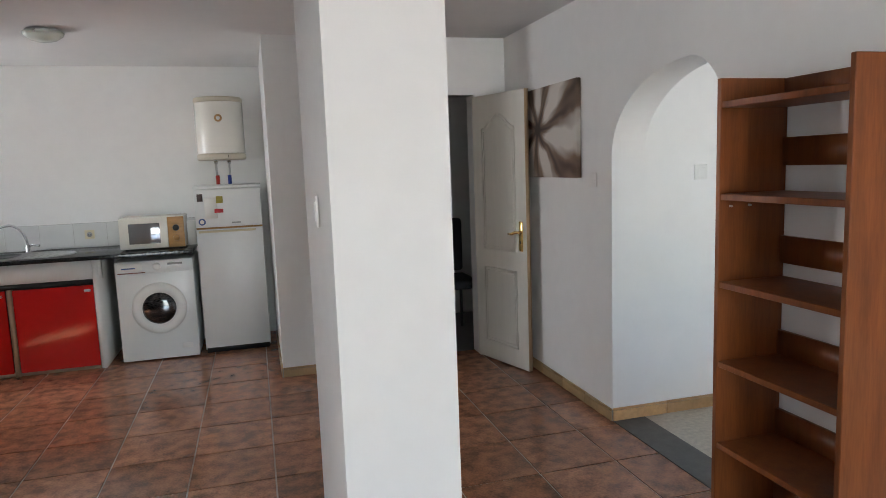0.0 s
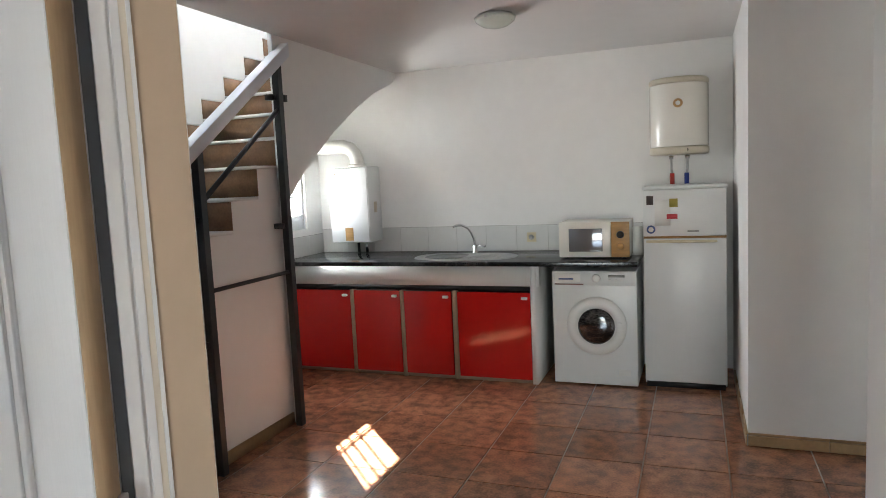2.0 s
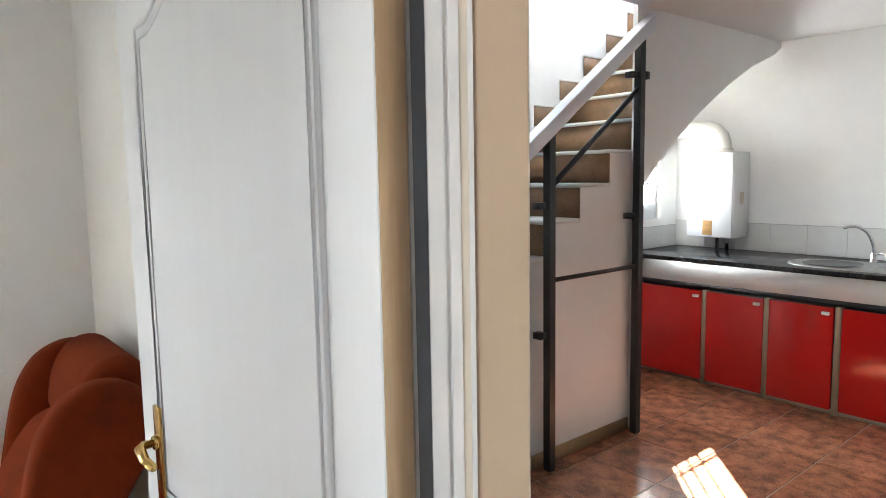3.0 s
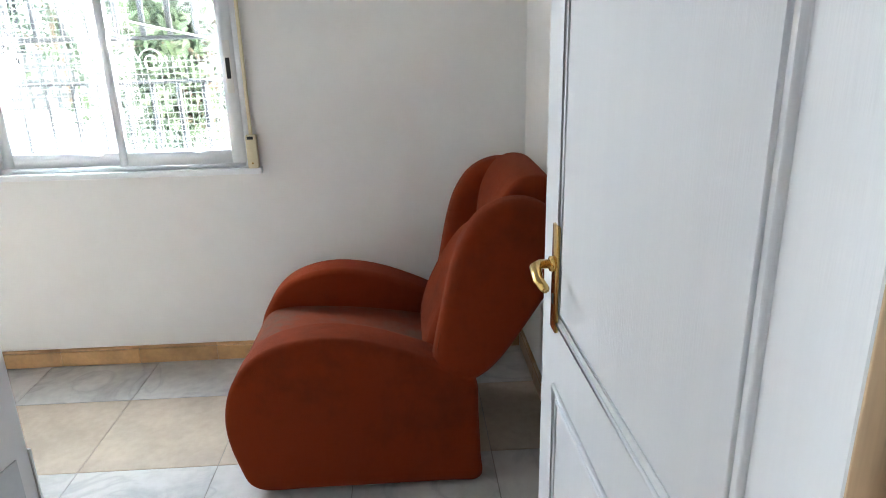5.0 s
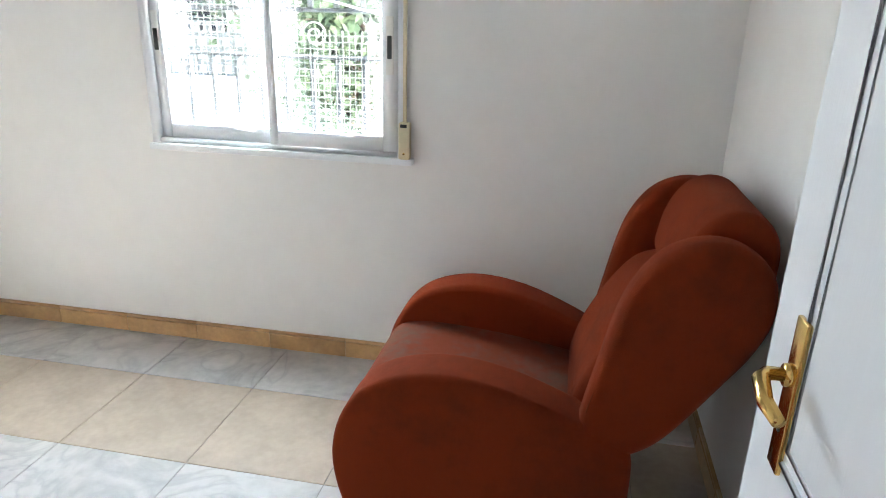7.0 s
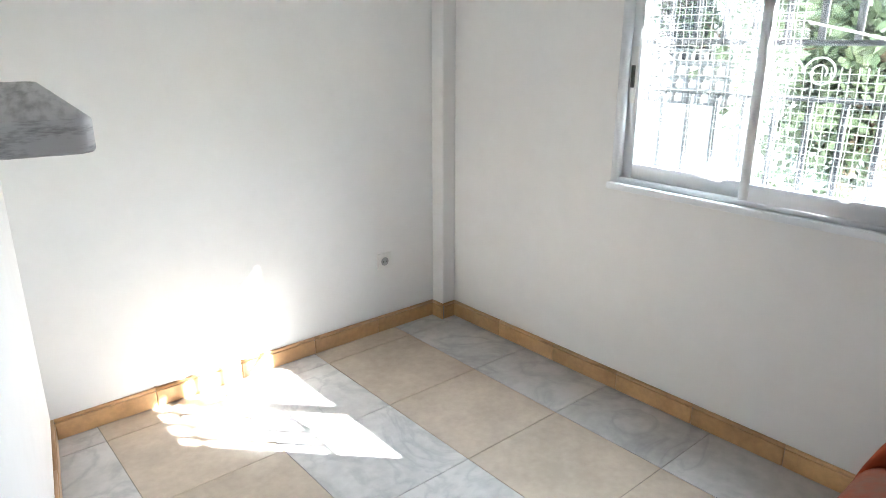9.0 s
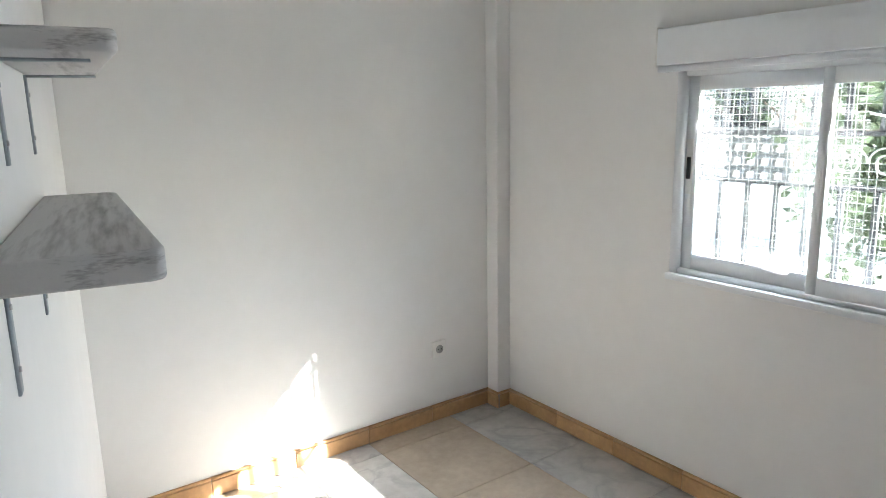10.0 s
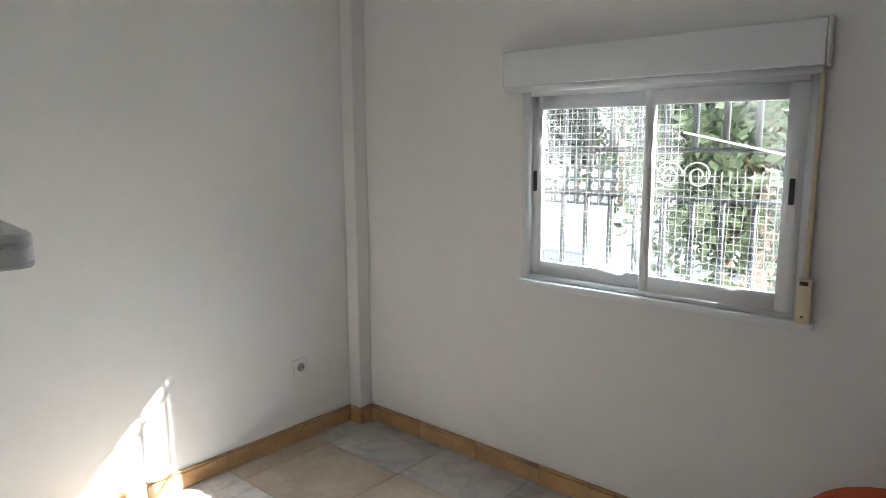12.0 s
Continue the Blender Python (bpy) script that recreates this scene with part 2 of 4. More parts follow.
def flower_print():
    """A brown and white flower print: petals fan out from a dark heart."""
    m = bpy.data.materials.new("flower_canvas")
    m.use_nodes = True
    n, k = m.node_tree.nodes, m.node_tree.links
    b = n["Principled BSDF"]
    b.inputs["Roughness"].default_value = 0.7
    tc = n.new("ShaderNodeTexCoord")
    sep = n.new("ShaderNodeSeparateXYZ")
    k.new(tc.outputs["Object"], sep.inputs[0])

    def op(kind, a, c=None):
        x = n.new("ShaderNodeMath")
        x.operation = kind
        for i, v in enumerate((a, c)):
            if v is None:
                continue
            if isinstance(v, (int, float)):
                x.inputs[i].default_value = v
            else:
                k.new(v, x.inputs[i])
        return x.outputs[0]

    y, z = op("SUBTRACT", sep.outputs["Y"], 0.17), op("SUBTRACT", sep.outputs["Z"], 0.02)
    rad = op("SQRT", op("ADD", op("MULTIPLY", y, y), op("MULTIPLY", z, z)))
    ang = op("ARCTAN2", z, y)
    ns = n.new("ShaderNodeTexNoise")
    ns.inputs["Scale"].default_value = 4
    k.new(tc.outputs["Object"], ns.inputs["Vector"])
    warp = op("MULTIPLY", ns.outputs["Fac"], 3.2)
    wave = op("SINE", op("ADD", op("MULTIPLY", ang, 7.0), op("ADD", warp, op("MULTIPLY", rad, 5.0))))
    vein = op("SINE", op("ADD", op("MULTIPLY", ang, 34.0), op("MULTIPLY", warp, 4.0)))
    pet = op("ADD", op("MULTIPLY", op("ADD", wave, 1.0), 0.36), op("ADD", op("MULTIPLY", vein, 0.05), op("MULTIPLY", ns.outputs["Fac"], 0.25)))
    fade = op("MULTIPLY", pet, op("MINIMUM", op("MULTIPLY", op("MAXIMUM", op("SUBTRACT", rad, 0.035), 0.0), 7.5), 1.0))
    fade2 = op("MULTIPLY", fade, op("SUBTRACT", 1.55, op("MULTIPLY", rad, 0.8)))
    cr = n.new("ShaderNodeValToRGB")
    e = cr.color_ramp.elements
    e[0].position, e[0].color = 0.0, (0.035, 0.02, 0.013, 1)
    e[1].position, e[1].color = 0.85, (0.62, 0.58, 0.53, 1)
    mid = e.new(0.35)
    mid.color = (0.20, 0.13, 0.09, 1)
    k.new(fade2, cr.inputs[0])
    k.new(cr.outputs[0], b.inputs["Base Color"])
    return m


FLOWER = flower_print()

# ---------------------------------------------------------------- mesh helpers


def box(bm, x0, x1, y0, y1, z0, z1):
    v = [bm.verts.new(p) for p in ((x0, y0, z0), (x1, y0, z0), (x1, y1, z0), (x0, y1, z0), (x0, y0, z1), (x1, y0, z1), (x1, y1, z1), (x0, y1, z1))]
    for f in ((3, 2, 1, 0), (4, 5, 6, 7), (0, 1, 5, 4), (1, 2, 6, 5), (2, 3, 7, 6), (3, 0, 4, 7)):
        bm.faces.new([v[i] for i in f])
    return bm


def Box(x0, x1, y0, y1, z0, z1, bevel=0.0, seg=2):
    bm = box(bmesh.new(), x0, x1, y0, y1, z0, z1)
    if bevel:
        bmesh.ops.bevel(bm, geom=bm.edges[:], offset=bevel, segments=seg, profile=0.5, affect="EDGES")
    return bm


def Prism(poly, lo, hi, axis="z", bevel=0.0, seg=3):
    """A polygon, extruded along an axis; poly holds the other two coordinates in x, y, z order."""
    def at(p, h):
        return {"z": (p[0], p[1], h), "y": (p[0], h, p[1]), "x": (h, p[0], p[1])}[axis]
    bm = bmesh.new()
    a = [bm.verts.new(at(p, lo)) for p in poly]
    b = [bm.verts.new(at(p, hi)) for p in poly]
    rims = [bm.faces.new(a), bm.faces.new(b[::-1])]
    for i in range(len(poly)):
        j = (i + 1) % len(poly)
        bm.faces.new((a[j], a[i], b[i], b[j]))
    bmesh.ops.recalc_face_normals(bm, faces=bm.faces[:])
    if bevel:
        es = list({e for f in rims for e in f.edges})
        bmesh.ops.bevel(bm, geom=es, offset=bevel, segments=seg, profile=0.5, affect="EDGES", clamp_overlap=True)
    return bm


def tube(bm, pts, r, n=10, closed=False):
    """A round bar along a line of points."""
    pts = [Vector(p) for p in pts]
    rings = []
    for i, p in enumerate(pts):
        a = pts[i - 1] if i or closed else p
        c = pts[(i + 1) % len(pts)] if i + 1 < len(pts) or closed else p
        d = (c - a).normalized()
        up = Vector((0, 0, 1)) if abs(d.z) < 0.9 else Vector((1, 0, 0))
        s = d.cross(up).normalized()
        t = s.cross(d)
        rr = r[i] if isinstance(r, (list, tuple)) else r
        rings.append([bm.verts.new(p + rr * (math.cos(q) * s + math.sin(q) * t)) for q in (2 * math.pi * m / n for m in range(n))])
    m = len(rings)
    for i in range(m if closed else m - 1):
        a, b = rings[i], rings[(i + 1) % m]
        for j in range(n):
            bm.faces.new((a[j], a[(j + 1) % n], b[(j + 1) % n], b[j]))
    if not closed:
        bm.faces.new(rings[0][::-1])
        bm.faces.new(rings[-1])
    return bm


def Tube(pts, r, n=10, closed=False):
    return tube(bmesh.new(), pts, r, n, closed)


def Lathe(profile, n=28):
    """Profile of radius and height, turned round z."""
    bm = bmesh.new()
    rings = [[bm.verts.new((r * math.cos(2 * math.pi * j / n), r * math.sin(2 * math.pi * j / n), z)) for j in range(n)] for r, z in profile]
    for a, b in zip(rings, rings[1:]):
        for j in range(n):
            bm.faces.new((a[j], a[(j + 1) % n], b[(j + 1) % n], b[j]))
    bm.faces.new(rings[0][::-1])
    bm.faces.new(rings[-1])
    return bm


def moved(bm, m):
    bm.transform(m)
    return bm


def smooth_line(pts, n=6, closed=False):
    """A soft curve through 2D points."""
    out, m = [], len(pts)
    rng = range(m if closed else m - 1)
    for i in rng:
        p0, p1, p2, p3 = (Vector(pts[(i + d) % m] if closed else pts[min(max(i + d, 0), m - 1)]) for d in (-1, 0, 1, 2))
        for j in range(n):
            t = j / n
            q = 0.5 * ((2 * p1) + (p2 - p0) * t + (2 * p0 - 5 * p1 + 4 * p2 - p3) * t * t + (3 * p1 - p0 - 3 * p2 + p3) * t ** 3)
            out.append(tuple(q))
    if not closed:
        out.append(tuple(pts[-1]))
    return out


def part(name, bm, mat, parent=None, label="", smooth=True, angle=35):
    me = bpy.data.meshes.new(name)
    if smooth:
        for f in bm.faces:
            f.smooth = True
        lim = radians(angle)
        for e in bm.edges:
            if len(e.link_faces) == 2:
                e.smooth = e.calc_face_angle(0) < lim
    bm.to_mesh(me)
    bm.free()
    me.materials.append(mat)
    ob = new(name, me)
    if parent is not None:
        ob.parent = parent
    if label:
        ob["label"] = label
    return ob


def thing(name, at, label, category, group="", rz=0.0):
    ob = new(name)
    ob.empty_display_size = 0.1
    ob.matrix_world = pose(*at, 0, 0, rz)
    return tagged(ob, label, category, group)


def structure(name, bm, mat, label="", category=""):
    return tagged(part(name, bm, mat, None, label, smooth=False), "", category, "", "structure")


# ---------------------------------------------------------------- walls, floor, ceiling
H0 = 2.40
XW, YS, YC, YK = -3.20, -1.265, 1.905, 6.28
XR, YD = 1.97, 4.815
SKEW = radians(9.6)
U = Vector((math.sin(SKEW), math.cos(SKEW)))
N = Vector((math.cos(SKEW), -math.sin(SKEW)))
B0 = Vector((-0.925, 1.10))


def on_wall(s, d):
    """A place on the slanted wall: s along it from the strike jamb, d from its bedroom face towards the living room."""
    p = B0 + U * s + N * d
    return (p.x, p.y)


def holed(name, axis, lo, hi, a0, a1, z0, z1, holes, label=""):
    """A wall with rectangular holes (a from, a to, z from, z to), from boxes that meet end to end."""
    bm = bmesh.new()
    def put(a, b, c, d):
        if b - a > 1e-4 and d - c > 1e-4:
            box(bm, *((lo, hi, a, b) if axis == "x" else (a, b, lo, hi)), c, d)
    at = a0
    for h in sorted(holes):
        put(at, h[0], z0, z1)
        put(h[0], h[1], z0, h[2])
        put(h[0], h[1], h[3], z1)
        at = h[1]
    put(at, a1, z0, z1)
    return structure(name, bm, WALL, label, "wall")


WIN = (-0.26, 0.785, 0.870, 1.625)
holed("wall_west", "x", XW - 0.12, XW, YS - 0.2, YK + 0.2, -0.1, 4.4, [WIN, (5.52, 6.03, 1.12, 1.75)], "white plastered outer wall with two windows")
structure("wall_bedroom_south", Box(XW, -1.25, YS - 0.2, YS, -0.1, H0), WALL, "white plastered bedroom wall", "wall")
p0, p1 = on_wall(-0.04, 0), on_wall(-0.04, 0.25)
q0, q1 = on_wall(-2.46, 0), on_wall(-5.85, 0.25)
q2 = on_wall(-5.85, 0)
structure("wall_partition", Prism([q2, p0, p1, q1], -0.1, H0), WALL, "slanting white partition wall between bedroom and living room", "wall")
HG, RV = (-0.836, 1.762), (-0.756, 1.878)
structure("wall_pier", Prism([HG, RV, (-0.975, 2.06), (XW, 2.06), (XW, YC), (-0.90, YC)], -0.1, H0), WALL, "white wall pier between bedroom door and stairs", "wall")
structure("wall_over_door", Prism([p0, HG, RV, p1], 2.06, H0), WALL, "white wall over the bedroom door", "wall")
structure("wall_kitchen_back", Box(XW, 2.4, YK, YK + 0.2, -0.1, H0), WALL, "white plastered kitchen wall", "wall")
structure("wall_kitchen_side", Box(0.214, 0.40, YD + 0.14, YK, -0.1, H0), WALL, "white plastered wall beside the fridge", "wall")
holed("wall_hall_door", "y", YD, YD + 0.14, 0.214, 2.4, -0.1, H0, [(1.0, 1.735, -0.1, 1.985)], "white wall with an open inner door")
# right wall with its arch
AR, AL, AY, AZ, AH = 0.66, 0.27, 2.60, 1.49, 0.427
bm = bmesh.new()
box(bm, XR, XR + 0.2, AY + AR, YD, -0.1, H0)
box(bm, XR, XR + 0.2, -4.7, AY - AL, -0.1, H0)
arc = [(AY + (AR if math.cos(a) > 0 else AL) * math.cos(a), AZ + AH * math.sin(a)) for a in (math.pi * i / 32 for i in range(33))]
for (ya, za), (yb, zb) in zip(arc, arc[1:]):
    vs = [bm.verts.new((x, y, z)) for x in (XR, XR + 0.2) for y, z in ((ya, za), (yb, zb), (yb, H0), (ya, H0))]
    for f in ((0, 1, 2, 3), (7, 6, 5, 4), (0, 4, 5, 1), (3, 2, 6, 7)):
        bm.faces.new([vs[i] for i in f])
bmesh.ops.recalc_face_normals(bm, faces=bm.faces[:])
structure("wall_east", bm, WALL, "white plastered wall with an arched opening", "wall")
# hall behind the arch
structure("wall_passage_north", Box(XR + 0.2, 3.9, AY + AR, 3.44, -0.1, H0), WALL, "white passage wall behind the arch", "wall")
structure("wall_passage_east", Box(3.7, 3.9, 0.3, AY + AR, -0.1, H0), WALL, "white passage end wall", "wall")
holed("wall_passage_south", "y", 0.2, 0.4, XR + 0.2, 3.9, -0.1, H0, [(2.35, 3.45, 0.8, 2.0)], "white passage wall with a window")
structure("wall_east_return", Box(2.4, 2.6, 3.44, YK + 0.2, -0.1, H0), WALL, "white hall end wall", "wall")
# behind the walker
holed("wall_south", "y", -4.7, -4.5, -2.2, XR + 0.2, -0.1, H0, [(-0.45, 1.85, -0.1, 2.25)], "white wall with a wide terrace opening")
# stairwell above the ceiling
bm = bmesh.new()
box(bm, -2.40, -2.2, 2.23, YK, H0 + 0.2, 4.4)
box(bm, XW, -2.2, 2.03, 2.23, H0 + 0.2, 4.4)
box(bm, XW, -2.2, YK, YK + 0.2, H0, 4.4)
structure("wall_stairwell", bm, WALL, "white stairwell walls above the ceiling", "wall")
bm = bmesh.new()
box(bm, XW - 0.2, -2.2, 2.03, 3.2, 4.4, 4.55)
box(bm, XW - 0.2, -2.2, 6.0, YK + 0.2, 4.4, 4.55)
box(bm, XW - 0.2, -3.05, 3.2, 6.0, 4.4, 4.55)
box(bm, -2.5, -2.2, 3.2, 6.0, 4.4, 4.55)
structure("roof_slab", bm, WALL, "roof slab with a skylight opening", "roof")
# ceiling, with the opening for the stairs
bm = bmesh.new()
box(bm, -2.40, 2.6, 2.03, YK + 0.2, H0, H0 + 0.2)
box(bm, XW - 0.2, 3.9, -4.7, 2.03, H0, H0 + 0.2)
box(bm, 2.6, 3.9, 2.03, 3.44, H0, H0 + 0.2)
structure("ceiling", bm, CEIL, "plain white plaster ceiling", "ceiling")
# bedroom corner pier, column
structure("wall_corner_pier", Box(XW, -3.117, YS, -1.183, 0, H0, 0.006), WALL, "narrow white corner pier", "pier")
structure("column", Prism([(0.321, 2.076), (0.701, 2.056), (0.690, 2.575), (0.285, 2.586)], 0, H0), WALL, "square white plastered column standing in the room", "column")
# sub-floors that carry the tiles
floor_liv = structure("floor_living", Prism([(-3.2, 2.06), (-0.975, 2.06), RV, HG, p0, p1, q1, (XR, -4.5), (XR, YD), (1.76, YD), (1.76, YK), (1.0, YK), (0.214, YK), (XW, YK)], -0.1, -0.004), GROUT, "brown terracotta tiled floor", "floor")
floor_bed = structure("floor_bedroom", Prism([(XW, YS), (q0[0] + 0.03, YS), p0, HG, (-0.90, YC), (XW, YC)], -0.1, -0.003), GROUT_B, "marble and beige stone tiled floor", "floor")
structure("floor_passage", Box(XR + 0.2, 3.9, 0.2, AY + AR, -0.1, 0.0), HALL_TILE, "pale speckled passage floor", "floor")
structure("threshold", Box(XR, XR + 0.2, AY - AL, AY + AR, -0.1, 0.004), SILL_DARK, "dark stone threshold under the arch", "threshold")
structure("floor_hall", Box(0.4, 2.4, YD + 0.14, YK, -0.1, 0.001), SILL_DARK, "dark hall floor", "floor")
structure("terrace", Box(-4.0, 3.9, -12.0, -4.7, -0.12, -0.02), GROUND, "pale terrace paving", "paving")

# ---------------------------------------------------------------- bedroom window
def window_bedroom():
    w = thing("window_1", (XW, 0.27, WIN[2]), "white aluminium sliding window with two sashes", "window")
    w["kind"] = "structure"
    y0, y1, z0, z1 = WIN[0] - 0.27, WIN[1] - 0.27, 0.0, WIN[3] - WIN[2]
    fr = bmesh.new()
    for a in ((-0.03, 0.012, y0, y0 + 0.035, z0, z1), (-0.03, 0.012, y1 - 0.035, y1, z0, z1),
              (-0.03, 0.012, y0 + 0.035, y1 - 0.035, z1 - 0.035, z1), (-0.03, 0.012, y0 + 0.035, y1 - 0.035, z0, z0 + 0.02)):
        box(fr, *a)
    part("window_frame", fr, ALU, w)
    part("window_sill", Box(-0.02, 0.035, y0 - 0.004, y1 + 0.028, -0.025, 0.0, 0.004), ALU, w)

    def sash(name, a, b, x, mull):
        s = bmesh.new()
        for q in ((x - 0.022, x, a, a + mull[0], 0.02, z1 - 0.035), (x - 0.022, x, b - mull[1], b, 0.02, z1 - 0.035),
                  (x - 0.022, x, a + mull[0], b - mull[1], 0.02, 0.075), (x - 0.022, x, a + mull[0], b - mull[1], z1 - 0.085, z1 - 0.035)):
            box(s, *q)
        o = part(name, s, ALU, w)
        g = part("pane", Box(x - 0.014, x - 0.010, a + mull[0], b - mull[1], 0.075, z1 - 0.085), GLASS, o)
        g.visible_shadow = False
        return o
    a = sash("sash", y0 + 0.032, 0.0, -0.008, (0.045, 0.03))
    b = sash("sash", -0.022, y1 - 0.032, 0.017, (0.032, 0.055))
    for o, y, x in ((a, y0 + 0.052, -0.008), (b, y1 - 0.060, 0.017)):
        part("latch_plate", Box(x, x + 0.004, y - 0.014, y + 0.014, 0.30, 0.50, 0.002), WHITE_PL, o)
        part("latch_slot", Box(x + 0.004, x + 0.008, y - 0.008, y + 0.008, 0.355, 0.435, 0.003), BLACK_PL, o, "black finger latch")
    bx = thing("roller_shutter_box", (XW, 0.235, 1.626), "white roller shutter box above the bedroom window", "shutter box")
    part("cover", Box(0.0, 0.055, -0.560, 0.556, 0.005, 0.133, 0.004), ALU, bx)
    part("end_cap", Box(0.0, 0.05, -0.568, -0.561, 0.0, 0.138), WHITE_PL, bx)
    part("end_cap", Box(0.0, 0.05, 0.557, 0.564, 0.0, 0.138), WHITE_PL, bx)
    part("cover_strip", Box(0.0, 0.045, -0.56, 0.55, -0.018, 0.004), ALU, bx)
    st = thing("shutter_strap", (XW, 0.772, 0.87), "worn cream shutter strap with its winder case", "shutter strap")
    part("strap", Box(0.03, 0.033, 0.006, 0.020, 0.13, 0.76), CREAM_PL, st)
    c = part("winder_case", Box(0.012, 0.048, -0.008, 0.034, 0.0, 0.135, 0.006), CREAM_PL, st, "yellowed plastic winder case")
    part("slot", Box(0.046, 0.0495, 0.000, 0.024, 0.118, 0.130), BLACK_PL, c)
    part("screw", moved(Lathe([(0.004, 0), (0.004, 0.003)], 10), pose(0.047, 0.013, 0.022, 0, 90, 0)), BRASS, c)


window_bedroom()


def grille():
    """The iron window grille outside, with scrolls and chicken wire."""
    g = thing("window_grille", (-3.46, 0.26, 0.65), "dark iron window grille with scrolls and wire mesh", "window grille")
    rz = [0.08, 0.555, 0.735, 1.06]
    for z in rz:
        part("rail", Box(-0.006, 0.006, -0.75, 0.75, z - 0.009, z + 0.009), GRILLE, g)
    bar = None
    for i in range(14):
        y = -0.71 + i * 0.11
        if bar is None:
            bar = part("bar", Box(-0.008, 0.008, -0.010, 0.010, 0.0, 0.546), GRILLE, g)
            bar.location.y = y
            up = part("bar", Box(-0.008, 0.008, -0.010, 0.010, 0.744, 1.12), GRILLE, g)
            up.location.y = y
        else:
            for src in (bar, up):
                o = new("bar", src.data)
                o.parent = g
                o.location.y = y
    for k, y in enumerate((-0.56, 0.02, 0.60)):
        for s in (-1, 1):
            pts = []
            for i in range(40):
                t = i / 39
                a = t * 3.2 * math.pi
                r = 0.055 * (1 - 0.72 * t)
                pts.append((0, y + s * 0.056 + s * r * math.cos(a + math.pi), 0.64 + r * math.sin(a)))
            part("scroll", Tube(pts, 0.0035, 6), WIRE, g)
    for y in (-0.74, 0.74):
        for z in (0.08, 1.04):
            part("wall_bracket", Box(0.0, 0.142, y - 0.009, y + 0.009, z - 0.009, z + 0.009), GRILLE, g)
    part("tie_wire", Tube([(0.012, 0.02, 0.80), (0.012, 0.46, 0.70)], 0.004, 6), FRAMEW, g)
    m = bmesh.new()
    random.seed(4)
    y = -0.75
    while y < 0.75:
        top = 1.1 if y < 0.02 else 0.66
        tube(m, [(0.014, y + random.uniform(-0.003, 0.003), 0.02 + (top - 0.02) * i / 6) for i in range(7)], 0.0012, 4)
        y += 0.027
    z = 0.02
    while z < 1.1:
        end = 0.75 if z < 0.66 else 0.02
        tube(m, [(0.014, -0.75 + (end + 0.75) * i / 8, z + random.uniform(-0.002, 0.002)) for i in range(9)], 0.0012, 4)
        z += 0.027
    o = part("wire_mesh", m, WIRE, g, "fine square galvanised wire mesh")
    o["kind"] = "stuff"


grille()


def window_kitchen():
    w = thing("window_2", (XW, 5.775, 1.12), "small white kitchen window with an iron grille", "window")
    w["kind"] = "structure"
    f = bmesh.new()
    for a in ((-0.05, -0.02, -0.255, -0.225, 0, 0.63), (-0.05, -0.02, 0.225, 0.255, 0, 0.63), (-0.05, -0.02, -0.225, 0.225, 0, 0.125), (-0.05, -0.02, -0.225, 0.225, 0.595, 0.63)):
        box(f, *a)
    part("window_frame", f, ALU, w)
    for y in (-0.10, 0.0, 0.10):
        part("bar", Box(-0.11, -0.098, y - 0.006, y + 0.006, 0.0, 0.63), GRILLE, w, "iron grille bar")
    part("bar", Box(-0.112, -0.100, -0.255, 0.255, 0.27, 0.286), GRILLE, w, "iron grille bar")
    g = part("pane", Box(-0.037, -0.033, -0.225, 0.225, 0.125, 0.595), GLASS, w)
    g.visible_shadow = False


window_kitchen()

# ---------------------------------------------------------------- doors


def panelled_leaf(name, w, h, t, mat, arched=True):
    """A door leaf along +x from its hinge, its faces at y = 0 and y = t, with two raised mouldings on each face."""
    d = part(name, Box(0, w, 0, t, 0, h, 0.002, 1), mat, None)
    def outline(z0, z1, curved, inset):
        a, b = 0.115 + inset, w - 0.115 - inset
        pts = [(a, z0 + inset), (b, z0 + inset)]
        if curved:
            top = z1 - inset
            pts += [(b, top - 0.10)]
            for i in range(1, 12):
                s = i / 12
                pts.append((b + (a - b) * s, top - 0.10 + 0.10 * math.sin(math.pi * s) ** 2))
            pts += [(a, top - 0.10)]
        else:
            pts += [(b, z1 - inset), (a, z1 - inset)]
        return pts
    for z0, z1, curved in ((0.14, 0.70, False), (0.84, h - 0.14, arched)):
        for y, s in ((0.0, -1), (t, 1)):
            for inset, r in ((0.0, 0.0065), (0.022, 0.004)):
                pts = [(x, y, z) for x, z in outline(z0, z1, curved, inset)]
                part("moulding", Tube(pts, r, 6, True), mat, d)
    return d


def lever_set(parent, x, y, s, z, mat, tip):
    """A brass plate with a lever on the face at y; s: the way out of the door; tip: the way the lever points along x."""
    p = part("handle_plate", moved(Box(-0.019, 0.019, -0.004, 0.004, -0.105, 0.105, 0.0035), pose(x, y + s * 0.004, z)), mat, parent, "polished brass handle plate")
    pts = [(x, y + s * 0.006, z + 0.03), (x, y + s * 0.036, z + 0.03), (x + tip * 0.015, y + s * 0.046, z + 0.03), (x + tip * 0.05, y + s * 0.048, z + 0.018), (x + tip * 0.09, y + s * 0.044, z + 0.016)]
    part("lever", Tube(pts, [0.009, 0.009, 0.011, 0.010, 0.008], 10), mat, p, "brass lever")
    part("rose", moved(Lathe([(0.016, 0), (0.014, 0.010)], 16), pose(x, y + s * 0.006, z + 0.03, -s * -90 if s < 0 else -90, 0, 0)), mat, p)
    part("keyhole", Box(x - 0.003, x + 0.003, y + s * 0.007, y + s * 0.0095, z - 0.05, z - 0.03), BLACK_PL, p)


